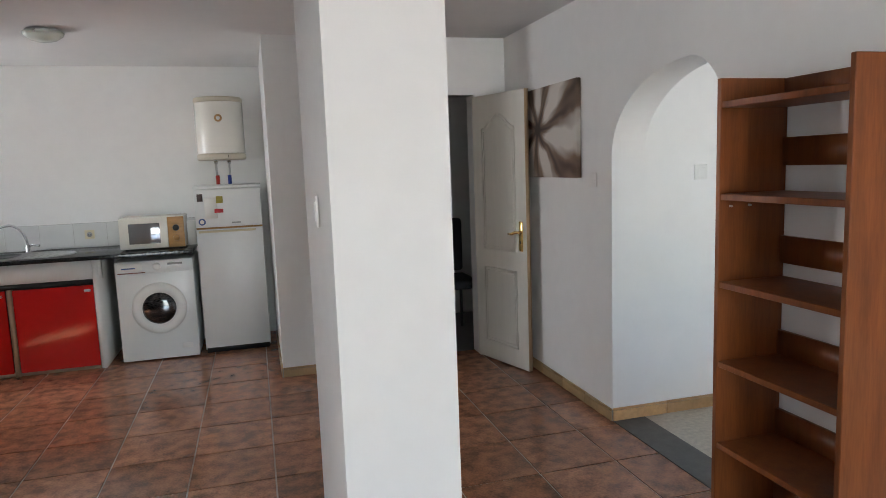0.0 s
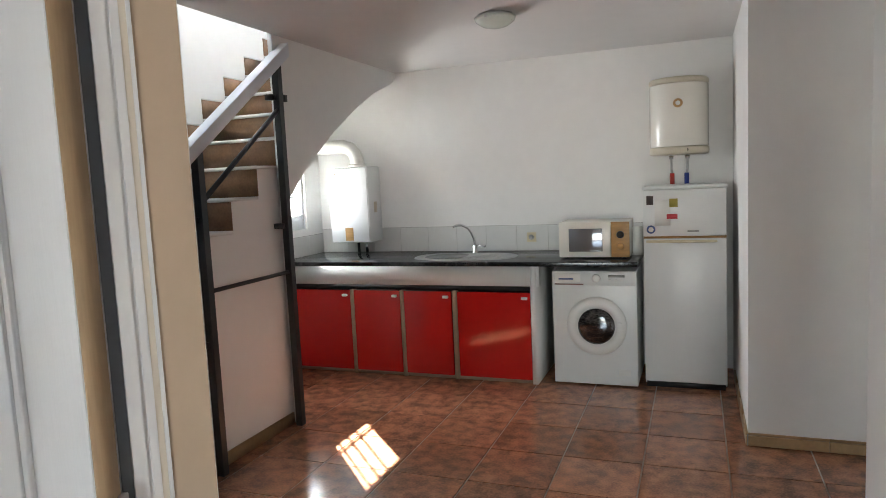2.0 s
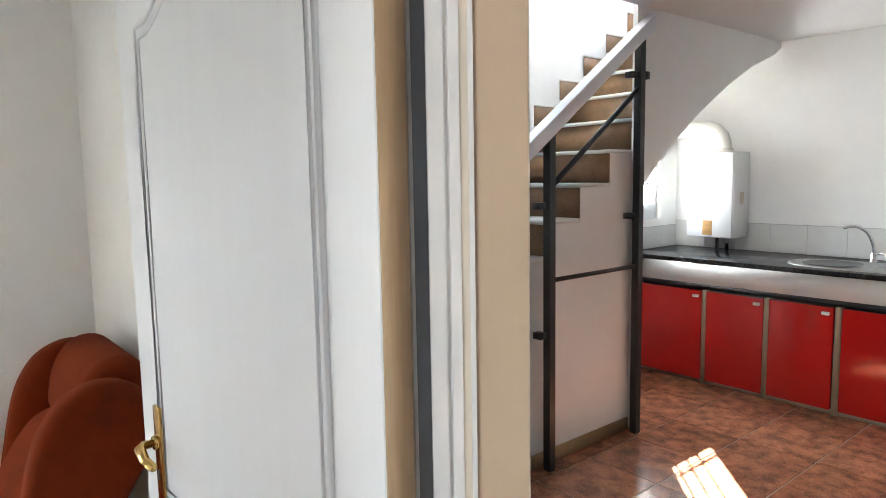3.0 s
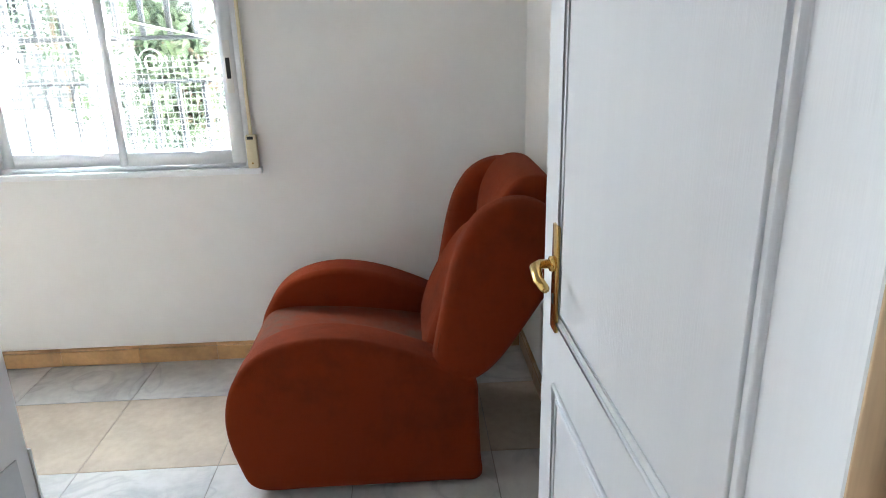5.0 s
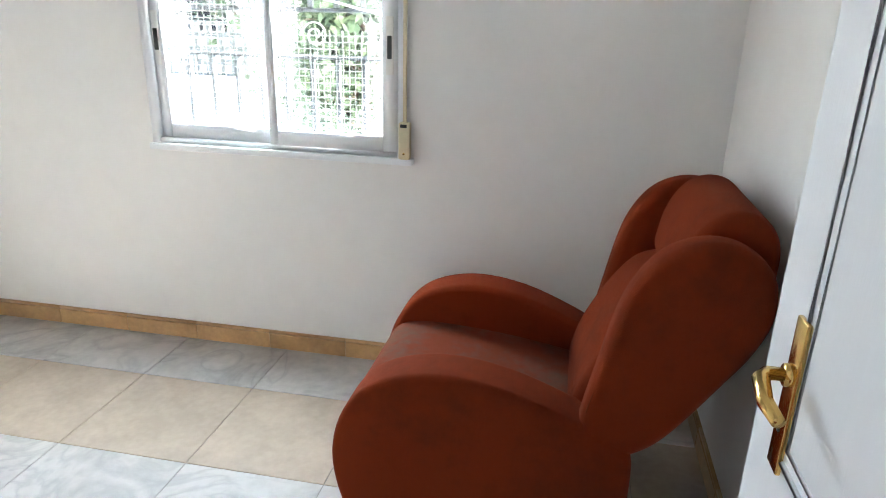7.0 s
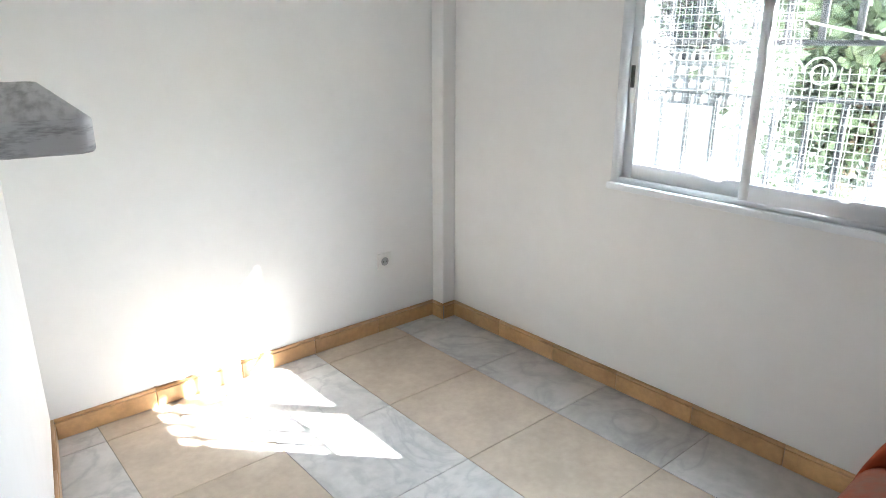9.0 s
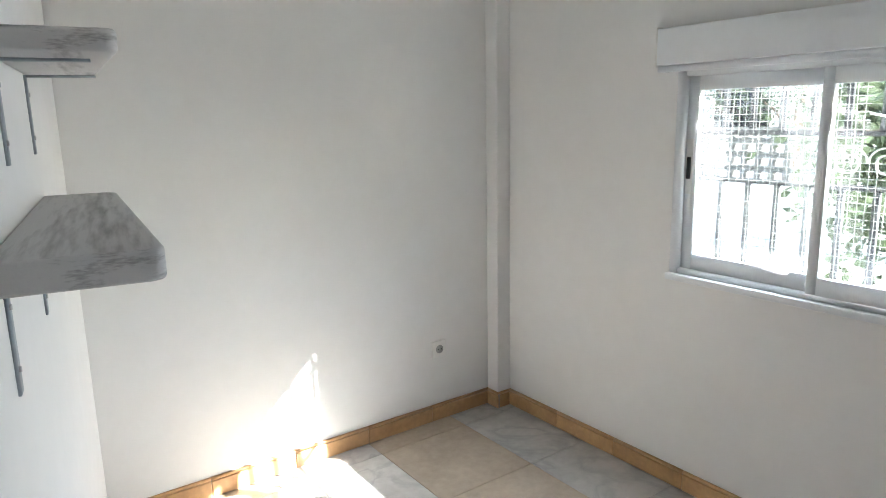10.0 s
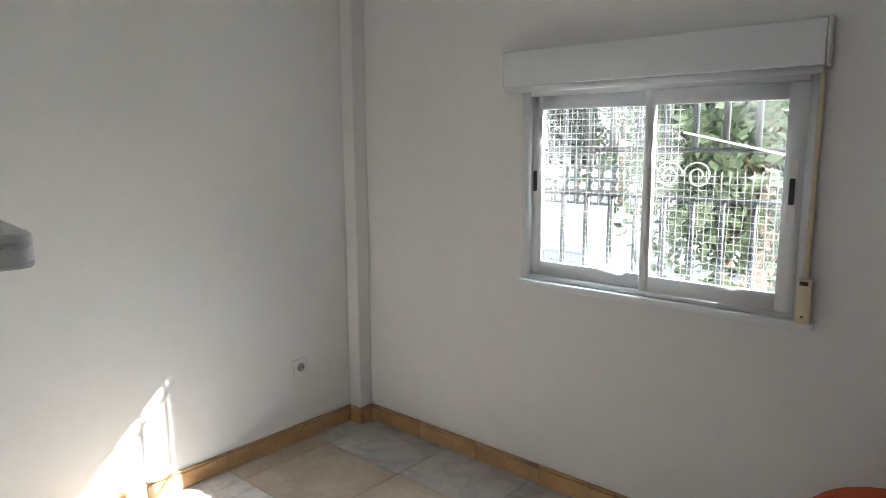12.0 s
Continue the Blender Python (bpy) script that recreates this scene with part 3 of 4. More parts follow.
leaf = panelled_leaf("door_leaf", 0.902, 2.01, 0.040, DOORW)
leaf.name = "bedroom_door"
tagged(leaf, "open white panelled bedroom door with brass handle", "door")
leaf.matrix_world = pose(-0.808, 1.738, 0.012, 0, 0, 180 + 1.0)
lever_set(leaf, 0.790, 0.040, 1, 0.925, BRASS, -1)
part("wood_edge", Box(-0.003, 0.0, 0.001, 0.039, 0.0, 2.01), DOOR_EDGE, leaf, "raw timber edge of the door")
part("edge_strip", Box(0.902, 0.904, 0.004, 0.036, 0.0, 2.01), DOOR_EDGE, leaf)
for z in (0.25, 1.0, 1.78):
    part("hinge", moved(Lathe([(0.007, -0.045), (0.007, 0.045)], 10), pose(-0.006, 0.0, z)), STEEL, leaf)


def bedroom_frame():
    f = thing("door_frame", (HG[0], HG[1], 0), "white moulded frame of the bedroom door", "door frame")
    f["kind"] = "structure"
    d = (Vector(RV) - Vector(HG)).normalized()
    o = Vector((d.y, -d.x))
    o = o if o.x > 0 else -o

    def run(name, a, b, out, mat, label=""):
        pts = [(d * a), (d * b), (d * b + o * out), (d * a + o * out)]
        return part(name, Prism([tuple(p) for p in pts], 0.0, 2.06), mat, f, label)
    run("seal", 0.004, 0.020, 0.004, RUBBER, "dark grey rubber seal")
    run("jamb", 0.020, 0.040, 0.012, FRAMEW)
    run("jamb", 0.040, 0.046, 0.006, FRAMEW)
    run("jamb", 0.046, 0.058, 0.009, FRAMEW)
    run("architrave", 0.058, 0.068, 0.006, FRAMEC, "cream moulding")
    run("architrave", 0.068, 0.074, 0.009, FRAMEW)
    run("lining", 0.074, 0.139, 0.003, BEIGE, "beige painted reveal")
    # strike side
    b = Vector(p0) - Vector(HG)
    def left(name, s, e, out, mat, label="", z0=0.0, z1=2.06):
        pts = [b + N * s, b + N * e, b + N * e + U * out, b + N * s + U * out]
        return part(name, Prism([tuple(p) for p in pts], z0, z1), mat, f, label)
    left("jamb", -0.01, 0.085, 0.028, FRAMEW)
    left("architrave", 0.085, 0.13, 0.018, FRAMEW)
    left("lining", 0.13, 0.246, 0.004, BEIGE, "beige painted reveal")
    left("strike_plate", -0.012, -0.010, 0.030, STEEL, "worn steel strike plate", 0.86, 1.06)
    left("strike_plate", 0.004, 0.028, 0.0295, STEEL, "worn steel strike plate", 0.86, 1.06)
    left("strike_hole", 0.010, 0.022, 0.0305, BLACK_PL, "", 0.93, 0.98)


bedroom_frame()

hall_leaf = panelled_leaf("hall_door", 0.60, 1.955, 0.035, DOORC)
tagged(hall_leaf, "open cream panelled hall door with brass handle", "door")
hall_leaf.matrix_world = pose(1.70, YD - 0.012, 0.012, 0, 0, -73)
lever_set(hall_leaf, 0.545, 0.0, -1, 0.955, BRASS, -1)
lever_set(hall_leaf, 0.545, 0.035, 1, 0.955, BRASS, -1)
part("wood_edge", Box(0.60, 0.602, 0.001, 0.034, 0.0, 1.955), DOOR_EDGE, hall_leaf, "raw timber edge of the door")
fr = bmesh.new()
box(fr, 0.98, 1.02, YD - 0.015, YD + 0.155, 0, 1.985)
box(fr, 1.715, 1.765, YD - 0.015, YD + 0.155, 0, 1.985)
box(fr, 0.98, 1.765, YD - 0.015, YD + 0.155, 1.985, 2.035)
structure("door_frame_hall", fr, FRAMEW, "white frame of the hall door", "door frame")


def dark_chair():
    c = thing("office_chair", (1.66, 5.55, 0), "black upholstered chair standing in the dark hall", "chair")
    part("backrest", Box(-0.22, 0.22, 0.16, 0.24, 0.52, 1.0, 0.035, 4), DARKCLOTH, c)
    part("seat", Box(-0.24, 0.24, -0.24, 0.22, 0.42, 0.50, 0.03, 4), DARKCLOTH, c)
    for x in (-0.2, 0.2):
        for y in (-0.2, 0.2):
            part("leg", Tube([(x, y, 0), (x, y, 0.43)], 0.014, 8), IRON, c)


dark_chair()

# ---------------------------------------------------------------- armchair


def armchair():
    c = thing("armchair", (-2.54, 1.30, 0), "worn rust-red velour wing armchair beside the wall", "armchair")
    X0, X1 = -0.335, 0.335

    def solid(name, prof, lo, hi, bev, seg=4, n=5, parent=c, mat=FABRIC):
        pts = smooth_line(prof, n, True)
        return part(name, Prism([(y, z) for y, z in pts], lo, hi, "x", bev, seg), mat, parent, angle=80)
    arm = [(-0.39, 0.035), (-0.445, 0.13), (-0.468, 0.27), (-0.435, 0.41), (-0.345, 0.515), (-0.20, 0.560), (-0.04, 0.545), (0.12, 0.488), (0.26, 0.415), (0.295, 0.38), (0.300, 0.25), (0.305, 0.12), (0.300, 0.035), (0.18, 0.030), (-0.2, 0.030)]
    for lo, hi in ((X1 - 0.135, X1), (X0, X0 + 0.135)):
        a = solid("armrest", [(y, z - max(0.0, z - 0.3) * (0.07 if hi > 0 else -0.02)) for y, z in arm], lo, hi, 0.058, 6)
        for s in (lo, hi):
            rim = [(s + (-0.016 if s == hi else 0.016), y * 0.985, z - max(0.0, z - 0.3) * (0.07 if hi > 0 else -0.02) - 0.012) for y, z in smooth_line(arm[1:10], 5)]
            part("piping", Tube(rim, 0.0030, 6), PIPING, a)
    wing = [(0.160, 0.40), (0.168, 0.473), (0.190, 0.587), (0.222, 0.745), (0.256, 0.840), (0.311, 0.912), (0.390, 0.948), (0.472, 0.940), (0.540, 0.885), (0.556, 0.79), (0.530, 0.70), (0.48, 0.61), (0.37, 0.441), (0.29, 0.375), (0.22, 0.36)]
    for lo, hi in ((X1 - 0.115, X1 - 0.004), (X0 + 0.004, X0 + 0.115)):
        rise, back = (-0.018, 0.0) if hi > 0 else (0.0, 0.028)
        w = solid("wing", [(y + back, z + rise * min(1.0, max(0.0, z - 0.5) * 3)) for y, z in wing], lo, hi, 0.05, 6)
        for q, e in ((lo, 0.016), (hi, -0.016)):
            rim = []
            for y, z in smooth_line(wing[1:10], 5):
                z += rise * min(1.0, max(0.0, z - 0.5) * 3)
                k = 1.0 - 0.0155 / math.hypot(y - 0.38, z - 0.68)
                rim.append((q + e, back + 0.38 + (y - 0.38) * k, 0.68 + (z - 0.68) * k))
            part("piping", Tube(rim, 0.0030, 6), PIPING, w)
    cushion = [(0.145, 0.36), (0.150, 0.46), (0.200, 0.58), (0.270, 0.69), (0.330, 0.738), (0.42, 0.750), (0.50, 0.72), (0.535, 0.66), (0.47, 0.55), (0.36, 0.40), (0.25, 0.33)]
    solid("backrest", cushion, X0 + 0.110, X1 - 0.110, 0.045, 5)
    rest = [(0.358, 0.745), (0.356, 0.82), (0.376, 0.893), (0.414, 0.950), (0.462, 0.975), (0.52, 0.968), (0.562, 0.925), (0.575, 0.85), (0.555, 0.735), (0.45, 0.718)]
    solid("headrest", rest, X0 + 0.112, X1 - 0.112, 0.06, 6)
    seat = [(-0.44, 0.18), (-0.466, 0.28), (-0.435, 0.388), (-0.34, 0.428), (-0.10, 0.418), (0.14, 0.382), (0.20, 0.365), (0.20, 0.20), (-0.1, 0.18)]
    solid("seat_cushion", seat, X0 + 0.125, X1 - 0.125, 0.03, mat=FABRIC_WORN)
    part("front_panel", Box(X0 + 0.12, X1 - 0.12, -0.42, 0.27, 0.032, 0.185, 0.02), FABRIC, c)
    for x in (X0 + 0.07, X1 - 0.07):
        for y in (-0.37, 0.27):
            part("foot", moved(Lathe([(0.02, 0), (0.024, 0.034)], 14), pose(x, y, 0)), BLACK_PL, c, "black plastic foot")
    for x, y, z in ((X0 + 0.10, -0.15, 0.558), (X0 + 0.07, -0.11, 0.556), (X0 + 0.115, -0.10, 0.552)):
        b = bmesh.new()
        bmesh.ops.create_uvsphere(b, u_segments=10, v_segments=6, radius=0.013)
        bmesh.ops.scale(b, verts=b.verts, vec=(0.9, 1.3, 0.16))
        part("worn_spot", moved(b, pose(x, y, z, -6, 0, 20)), PAPER_DUST, c, "pale dusty stain")
    return c


PAPER_DUST = material("pale_dust", (0.33, 0.15, 0.10), 0.95)
armchair()

# ---------------------------------------------------------------- bedroom shelves, socket


def wall_shelf(s0, s1, z, t, depth, far, stays, label):
    """A whitewashed board on steel angles, on the slanted wall."""
    ox, oy = on_wall(s1, 0)
    sh = thing("wall_shelf", (ox, oy, z), label, "shelf", "bedroom shelves", math.degrees(-SKEW))
    L = s1 - s0
    edge = [(-depth + 0.022 - 0.022 * math.sin(a), -0.022 + 0.022 * math.cos(a)) for a in (math.pi / 2 * i / 6 for i in range(7))]
    part("board", Prism([(0.0, -L), (0.0, 0.0)] + edge + [(-far, -L + 0.02), (-far + 0.02, -L)], -t, 0.0, "z", 0.006), GREYWOOD, sh)
    for y in stays:
        b = part("bracket", Box(-0.004, 0.0, y - 0.013, y + 0.013, -t - 0.165, -t), STEEL_W, sh, "steel angle bracket")
        part("bracket_arm", Box(-0.135, -0.004, y - 0.013, y + 0.013, -t - 0.004, -t), STEEL_W, b)
        for dz in (0.04, 0.13):
            part("screw", moved(Lathe([(0.005, 0), (0.004, 0.003)], 8), pose(-0.004, y, -t - dz, 0, -90, 0)), STEEL, b)


STEEL_W = material("painted_steel_angle", (0.36, 0.40, 0.43), 0.45, var=0.3, scale=25)
wall_shelf(-1.62, -0.80, 1.312, 0.045, 0.200, 0.150, (-0.13, -0.57), "whitewashed wooden wall shelf on steel angles")
wall_shelf(-1.66, -1.0, 1.606, 0.034, 0.175, 0.130, (-0.14, -0.57), "upper whitewashed wooden wall shelf on steel angles")


def wall_plate(name, at, rz, label, category, mat=None, w=0.082, h=0.082, socket=False, rocker=True):
    p = thing(name, at, label, category, "", rz)
    part("plate", Box(-w / 2, w / 2, -0.010, 0.0, -h / 2, h / 2, 0.003), mat or WHITE_PL, p)
    if socket:
        part("well", moved(Lathe([(0.021, 0), (0.021, 0.002)], 20), pose(0, -0.010, 0, 90, 0, 0)), GREY_PL, p)
        for x in (-0.0095, 0.0095):
            part("pin_hole", moved(Lathe([(0.003, 0), (0.003, 0.001)], 8), pose(x, -0.0125, 0, 90, 0, 0)), BLACK_PL, p)
    elif rocker:
        part("rocker", Box(-w * 0.3, w * 0.3, -0.014, -0.010, -h * 0.32, h * 0.32, 0.002), mat or WHITE_PL, p)
    return p


GREY_PL = material("grey_plastic", (0.35, 0.35, 0.34), 0.5)
wall_plate("wall_socket", (-2.81, YS, 0.364), 180, "white double-pin wall socket on the bedroom wall", "socket", socket=True)
wall_plate("light_switch", (0.3045, 2.31, 1.342), -90 - 4.0, "white light switch on the column", "switch", w=0.07, h=0.105)
wall_plate("light_switch", (XR, 3.458, 1.365), -90, "white light switch beside the picture", "switch")
wall_plate("light_switch", (2.53, AY + AR, 1.388), 0, "white light switch on the passage wall", "switch")
wall_plate("kitchen_socket", (-1.27, YK - 0.012, 1.0), 0, "cream wall socket in the splashback", "socket", CREAM_PL, 0.075, 0.075, True)

# ---------------------------------------------------------------- picture, bookcase
pic = tagged(part("canvas_picture", Box(-0.03, 0.0, -0.385, 0.385, -0.29, 0.29, 0.003), FLOWER, None), "brown and white flower print on stretched canvas", "picture")
pic.location = (XR - 0.002, 3.985, 1.665)


def bookcase():
    b = thing("bookcase", (XR - 0.005, 1.765, 0), "empty cherry-veneer open bookcase against the wall", "bookcase")
    D, W, Z = 0.285, 0.27, 1.745
    for y in (-W, W):
        part("side_panel", Box(-D, 0, y - 0.010, y + 0.010, 0, Z, 0.002, 1), SHELF_W, b)
    for z in (0.08, 0.425, 0.735, 1.03, 1.345, 1.665):
        part("shelf", Box(-D + 0.004, -0.004, -W + 0.011, W - 0.011, z - 0.022, z, 0.002, 1), SHELF_W, b)
    for z in (0.17, 0.47, 0.775, 1.13, 1.486, 1.70):
        part("back_rail", Box(-0.018, -0.002, -W + 0.011, W - 0.011, z - (0.050 if z < 1.6 else 0.034), z + (0.050 if z < 1.6 else 0.044)), SHELF_W, b)
    part("plinth", Box(-D + 0.02, -D + 0.036, -W + 0.011, W - 0.011, 0.0, 0.057), SHELF_W, b)
    for z in (0.40, 0.71, 1.30):
        for x in (-0.24, -0.16):
            part("shelf_pin", moved(Lathe([(0.004, 0), (0.004, 0.012)], 8), pose(x, W - 0.010, z, 90, 0, 0)), STEEL, b)


bookcase()

# ---------------------------------------------------------------- stairs
RISE, RUN, X_S, X_RAIL = 0.18, 0.2525, -2.42, -2.365


def nose(k):
    return 4.072 + RUN * (k - 8)


def stairs():
    s = thing("staircase", (0, 0, 0), "white plastered staircase with brown tiled risers and white treads", "staircase")
    body = [(nose(1), 0.0)]
    for k in range(1, 17):
        body += [(nose(k), RISE * k - 0.02), (nose(k) + RUN, RISE * k - 0.02)]
    top = body[-1]
    arch = [(6.28, 2.60), (6.28, 2.36), (6.18, 2.30), (5.85, 2.19), (5.535, 2.045), (5.19, 1.855), (4.954, 1.70), (4.736, 1.54), (4.60, 1.42)]
    low = [(top[0], 2.6)] + arch + [(4.56, 1.38), (4.56, 0.0)]
    part("body", Prism(body + low, XW + 0.001, X_S - 0.012, "x"), WALL, s, smooth=False)
    # side wall that closes the upper flight
    side = [(4.52, 0.0), (4.52, 2.60), (6.279, 2.60)] + arch[1:] + [(4.58, 1.40), (4.58, 0.0)]
    part("side_wall", Prism(side, X_S - 0.010, X_S + 0.02, "x"), WALL, s, smooth=False)
    for k in range(1, 17):
        y = nose(k)
        part("riser", Box(XW + 0.002, X_S - 0.011, y - 0.008, y - 0.0005, RISE * (k - 1) + 0.001, RISE * k - 0.021), STEP_TILE, s)
        part("tread", Box(XW + 0.002, X_S - 0.008, y - 0.022, y + RUN - 0.009, RISE * k - 0.0195, RISE * k), STEP_EDGE, s)
        part("skirting", Box(XW + 0.002, XW + 0.012, y - 0.02, y + RUN - 0.022, RISE * k + 0.001, RISE * k + 0.13), STEP_TILE, s)
        part("skirting_edge", Box(XW + 0.002, XW + 0.014, y - 0.022, y + RUN - 0.022, RISE * k + 0.131, RISE * k + 0.139), STEP_EDGE, s)
    part("base_skirting", Box(X_S - 0.012, X_S + 0.0, nose(1), 4.51, 0.0, 0.07), SKIRT_K, s)


stairs()


def stair_rail():
    r = thing("stair_railing", (X_RAIL, 4.1, 0), "black iron stair railing with a white handrail", "railing")
    def zrail(y):
        return 1.715 + (y + 4.1 - 3.74) * RISE / RUN
    for y in (-0.345, 0.395):
        p = part("post", Box(-0.022, 0.022, y - 0.022, y + 0.022, 0.0, zrail(y) - 0.03, 0.002, 1), IRON, r)
        for z in ((0.70, 1.34) if y < 0 else (1.255, 2.02)):
            part("bracket", Box(-0.05, 0.0, y - 0.065, y - 0.022, z - 0.016, z + 0.016), IRON, p)
    for z in (2.02,):
        part("lug", Box(-0.02, 0.02, 0.417, 0.46, z - 0.02, z + 0.02), IRON, r)
    part("diagonal_bar", Tube([(0, -0.32, 1.44), (0, 0.38, 1.945)], 0.014, 8), IRON, r)
    part("cross_bar", Box(-0.008, 0.008, -0.323, 0.373, 0.962, 0.982), IRON, r)
    y0, y1 = -1.75, 0.50
    pr = [(y0, zrail(y0) - 0.055), (y1, zrail(y1) - 0.055), (y1, zrail(y1) + 0.03), (y0, zrail(y0) + 0.03)]
    part("handrail", Prism(pr, -0.045, 0.030, "x", 0.006, 2), HANDRAIL, r, "white painted handrail")
    part("newel", Box(-0.022, 0.022, -1.75, -1.706, 0.0, zrail(-1.73) - 0.05), IRON, r)


stair_rail()

# ---------------------------------------------------------------- kitchen
ZC = 0.89


def kitchen():
    ct = tagged(part("worktop", Box(-3.198, -0.40, 5.555, YK - 0.002, ZC - 0.032, ZC, 0.004), COUNTER, None), "polished black granite kitchen worktop", "worktop")
    wall = thing("masonry_counter", (-2.1, 5.6, 0), "white plastered masonry counter under the worktop", "counter")
    part("apron", Box(-1.10, 1.02, 0.03, 0.08, 0.705, ZC - 0.033), WALL, wall)
    part("side_pier", Box(0.965, 1.003, 0.0, 0.66, 0.0, ZC - 0.034), WALL, wall)
    # black strip paints the shadow gap between apron and doors
    part("shadow_rail", Box(-1.10, 0.964, 0.035, 0.06, 0.668, 0.704), BLACK_PL, wall, "black strip for the shadow gap over the doors")
    # added dark sheet, stands in for the unlit inside of the cabinets
    part("back_board", Box(-1.10, 0.964, 0.10, 0.12, 0.0, 0.70), DARKV, wall)
    edges = [(-3.16, -2.58), (-2.548, -2.152), (-2.120, -1.735), (-1.690, -1.137)]
    for a, b in edges:
        cab = thing("kitchen_cabinet", ((a + b) / 2, 5.598, 0), "glossy red kitchen cabinet door with a white knob", "cabinet", "red kitchen cabinets")
        w = (b - a) / 2
        d = part("door", Box(-w + 0.002, w - 0.002, 0.0, 0.018, 0.03, 0.664, 0.0015, 1), RED, cab)
        part("knob", Box(w - 0.065, w - 0.02, -0.018, 0.0, 0.615, 0.635, 0.004), WHITE_PL, d, "white knob")
    for x in (-2.564, -2.136, -1.712):
        part("divider", Box(x + 2.1 - 0.015, x + 2.1 + 0.015, -0.001, 0.05, 0.0, 0.667), TANB, wall, "tan wooden divider")
    part("foot_strip", Box(-1.10, 0.964, 0.02, 0.05, 0.0, 0.028), TANB, wall)
    return ct


TANB = material("tan_board", (0.42, 0.29, 0.19), 0.5, var=0.2, scale=8)
kitchen()


def sink():
    s = thing("kitchen_sink", (-1.70, 5.86, ZC), "stainless steel inset sink with drainer", "sink")
    def oval(rx, ry, z, n=40, e=2.6):
        return [(rx * math.copysign(abs(math.cos(a)) ** (2 / e), math.cos(a)), ry * math.copysign(abs(math.sin(a)) ** (2 / e), math.sin(a)), z) for a in (2 * math.pi * i / n for i in range(n))]
    bm = bmesh.new()
    rings = [[bm.verts.new(p) for p in oval(*q)] for q in ((0.405, 0.225, 0.0005), (0.40, 0.22, 0.007), (0.385, 0.205, 0.008), (0.375, 0.196, 0.002))]
    for a, b in zip(rings, rings[1:]):
        for j in range(40):
            bm.faces.new((a[j], a[(j + 1) % 40], b[(j + 1) % 40], b[j]))
    bm.faces.new(rings[-1])
    part("rim", bm, STEEL, s)
    bowl = bmesh.new()
    rings = [[bowl.verts.new((p[0] - 0.15, p[1], p[2])) for p in oval(*q)] for q in ((0.165, 0.16, 0.0085), (0.16, 0.155, 0.0095), (0.15, 0.145, 0.004))]
    for a, b in zip(rings, rings[1:]):
        for j in range(40):
            bowl.faces.new((a[j], a[(j + 1) % 40], b[(j + 1) % 40], b[j]))
    bowl.faces.new(rings[-1])
    # nearly flat bowl, its depth shade is put into the darker steel
    part("bowl", bowl, GREYSTEEL, s)
    for i in range(5):
        part("drain_groove", Box(0.06 + i * 0.055, 0.072 + i * 0.055, -0.12, 0.12, 0.002, 0.006, 0.002), STEEL, s)
    t = thing("kitchen_tap", (-1.70, 6.12, ZC), "chrome mixer tap with a curved spout", "tap")
    part("body", Lathe([(0.026, 0), (0.026, 0.008), (0.019, 0.014), (0.019, 0.06), (0.014, 0.066)], 20), CHROME, t)
    part("lever", Tube([(0.0, 0, 0.055), (0.05, -0.03, 0.065), (0.095, -0.05, 0.062)], [0.010, 0.009, 0.012], 10), CHROME, t)
    pts = smooth_line([(0.0, 0.06), (-0.01, 0.13), (-0.04, 0.20), (-0.09, 0.235), (-0.14, 0.225)], 6)
    part("spout", Tube([(x, x * 0.9, z) for x, z in pts], 0.010, 10), CHROME, t)


GREYSTEEL = material("shaded_steel_bowl", (0.16, 0.16, 0.16), 0.35, metal=1.0)
sink()


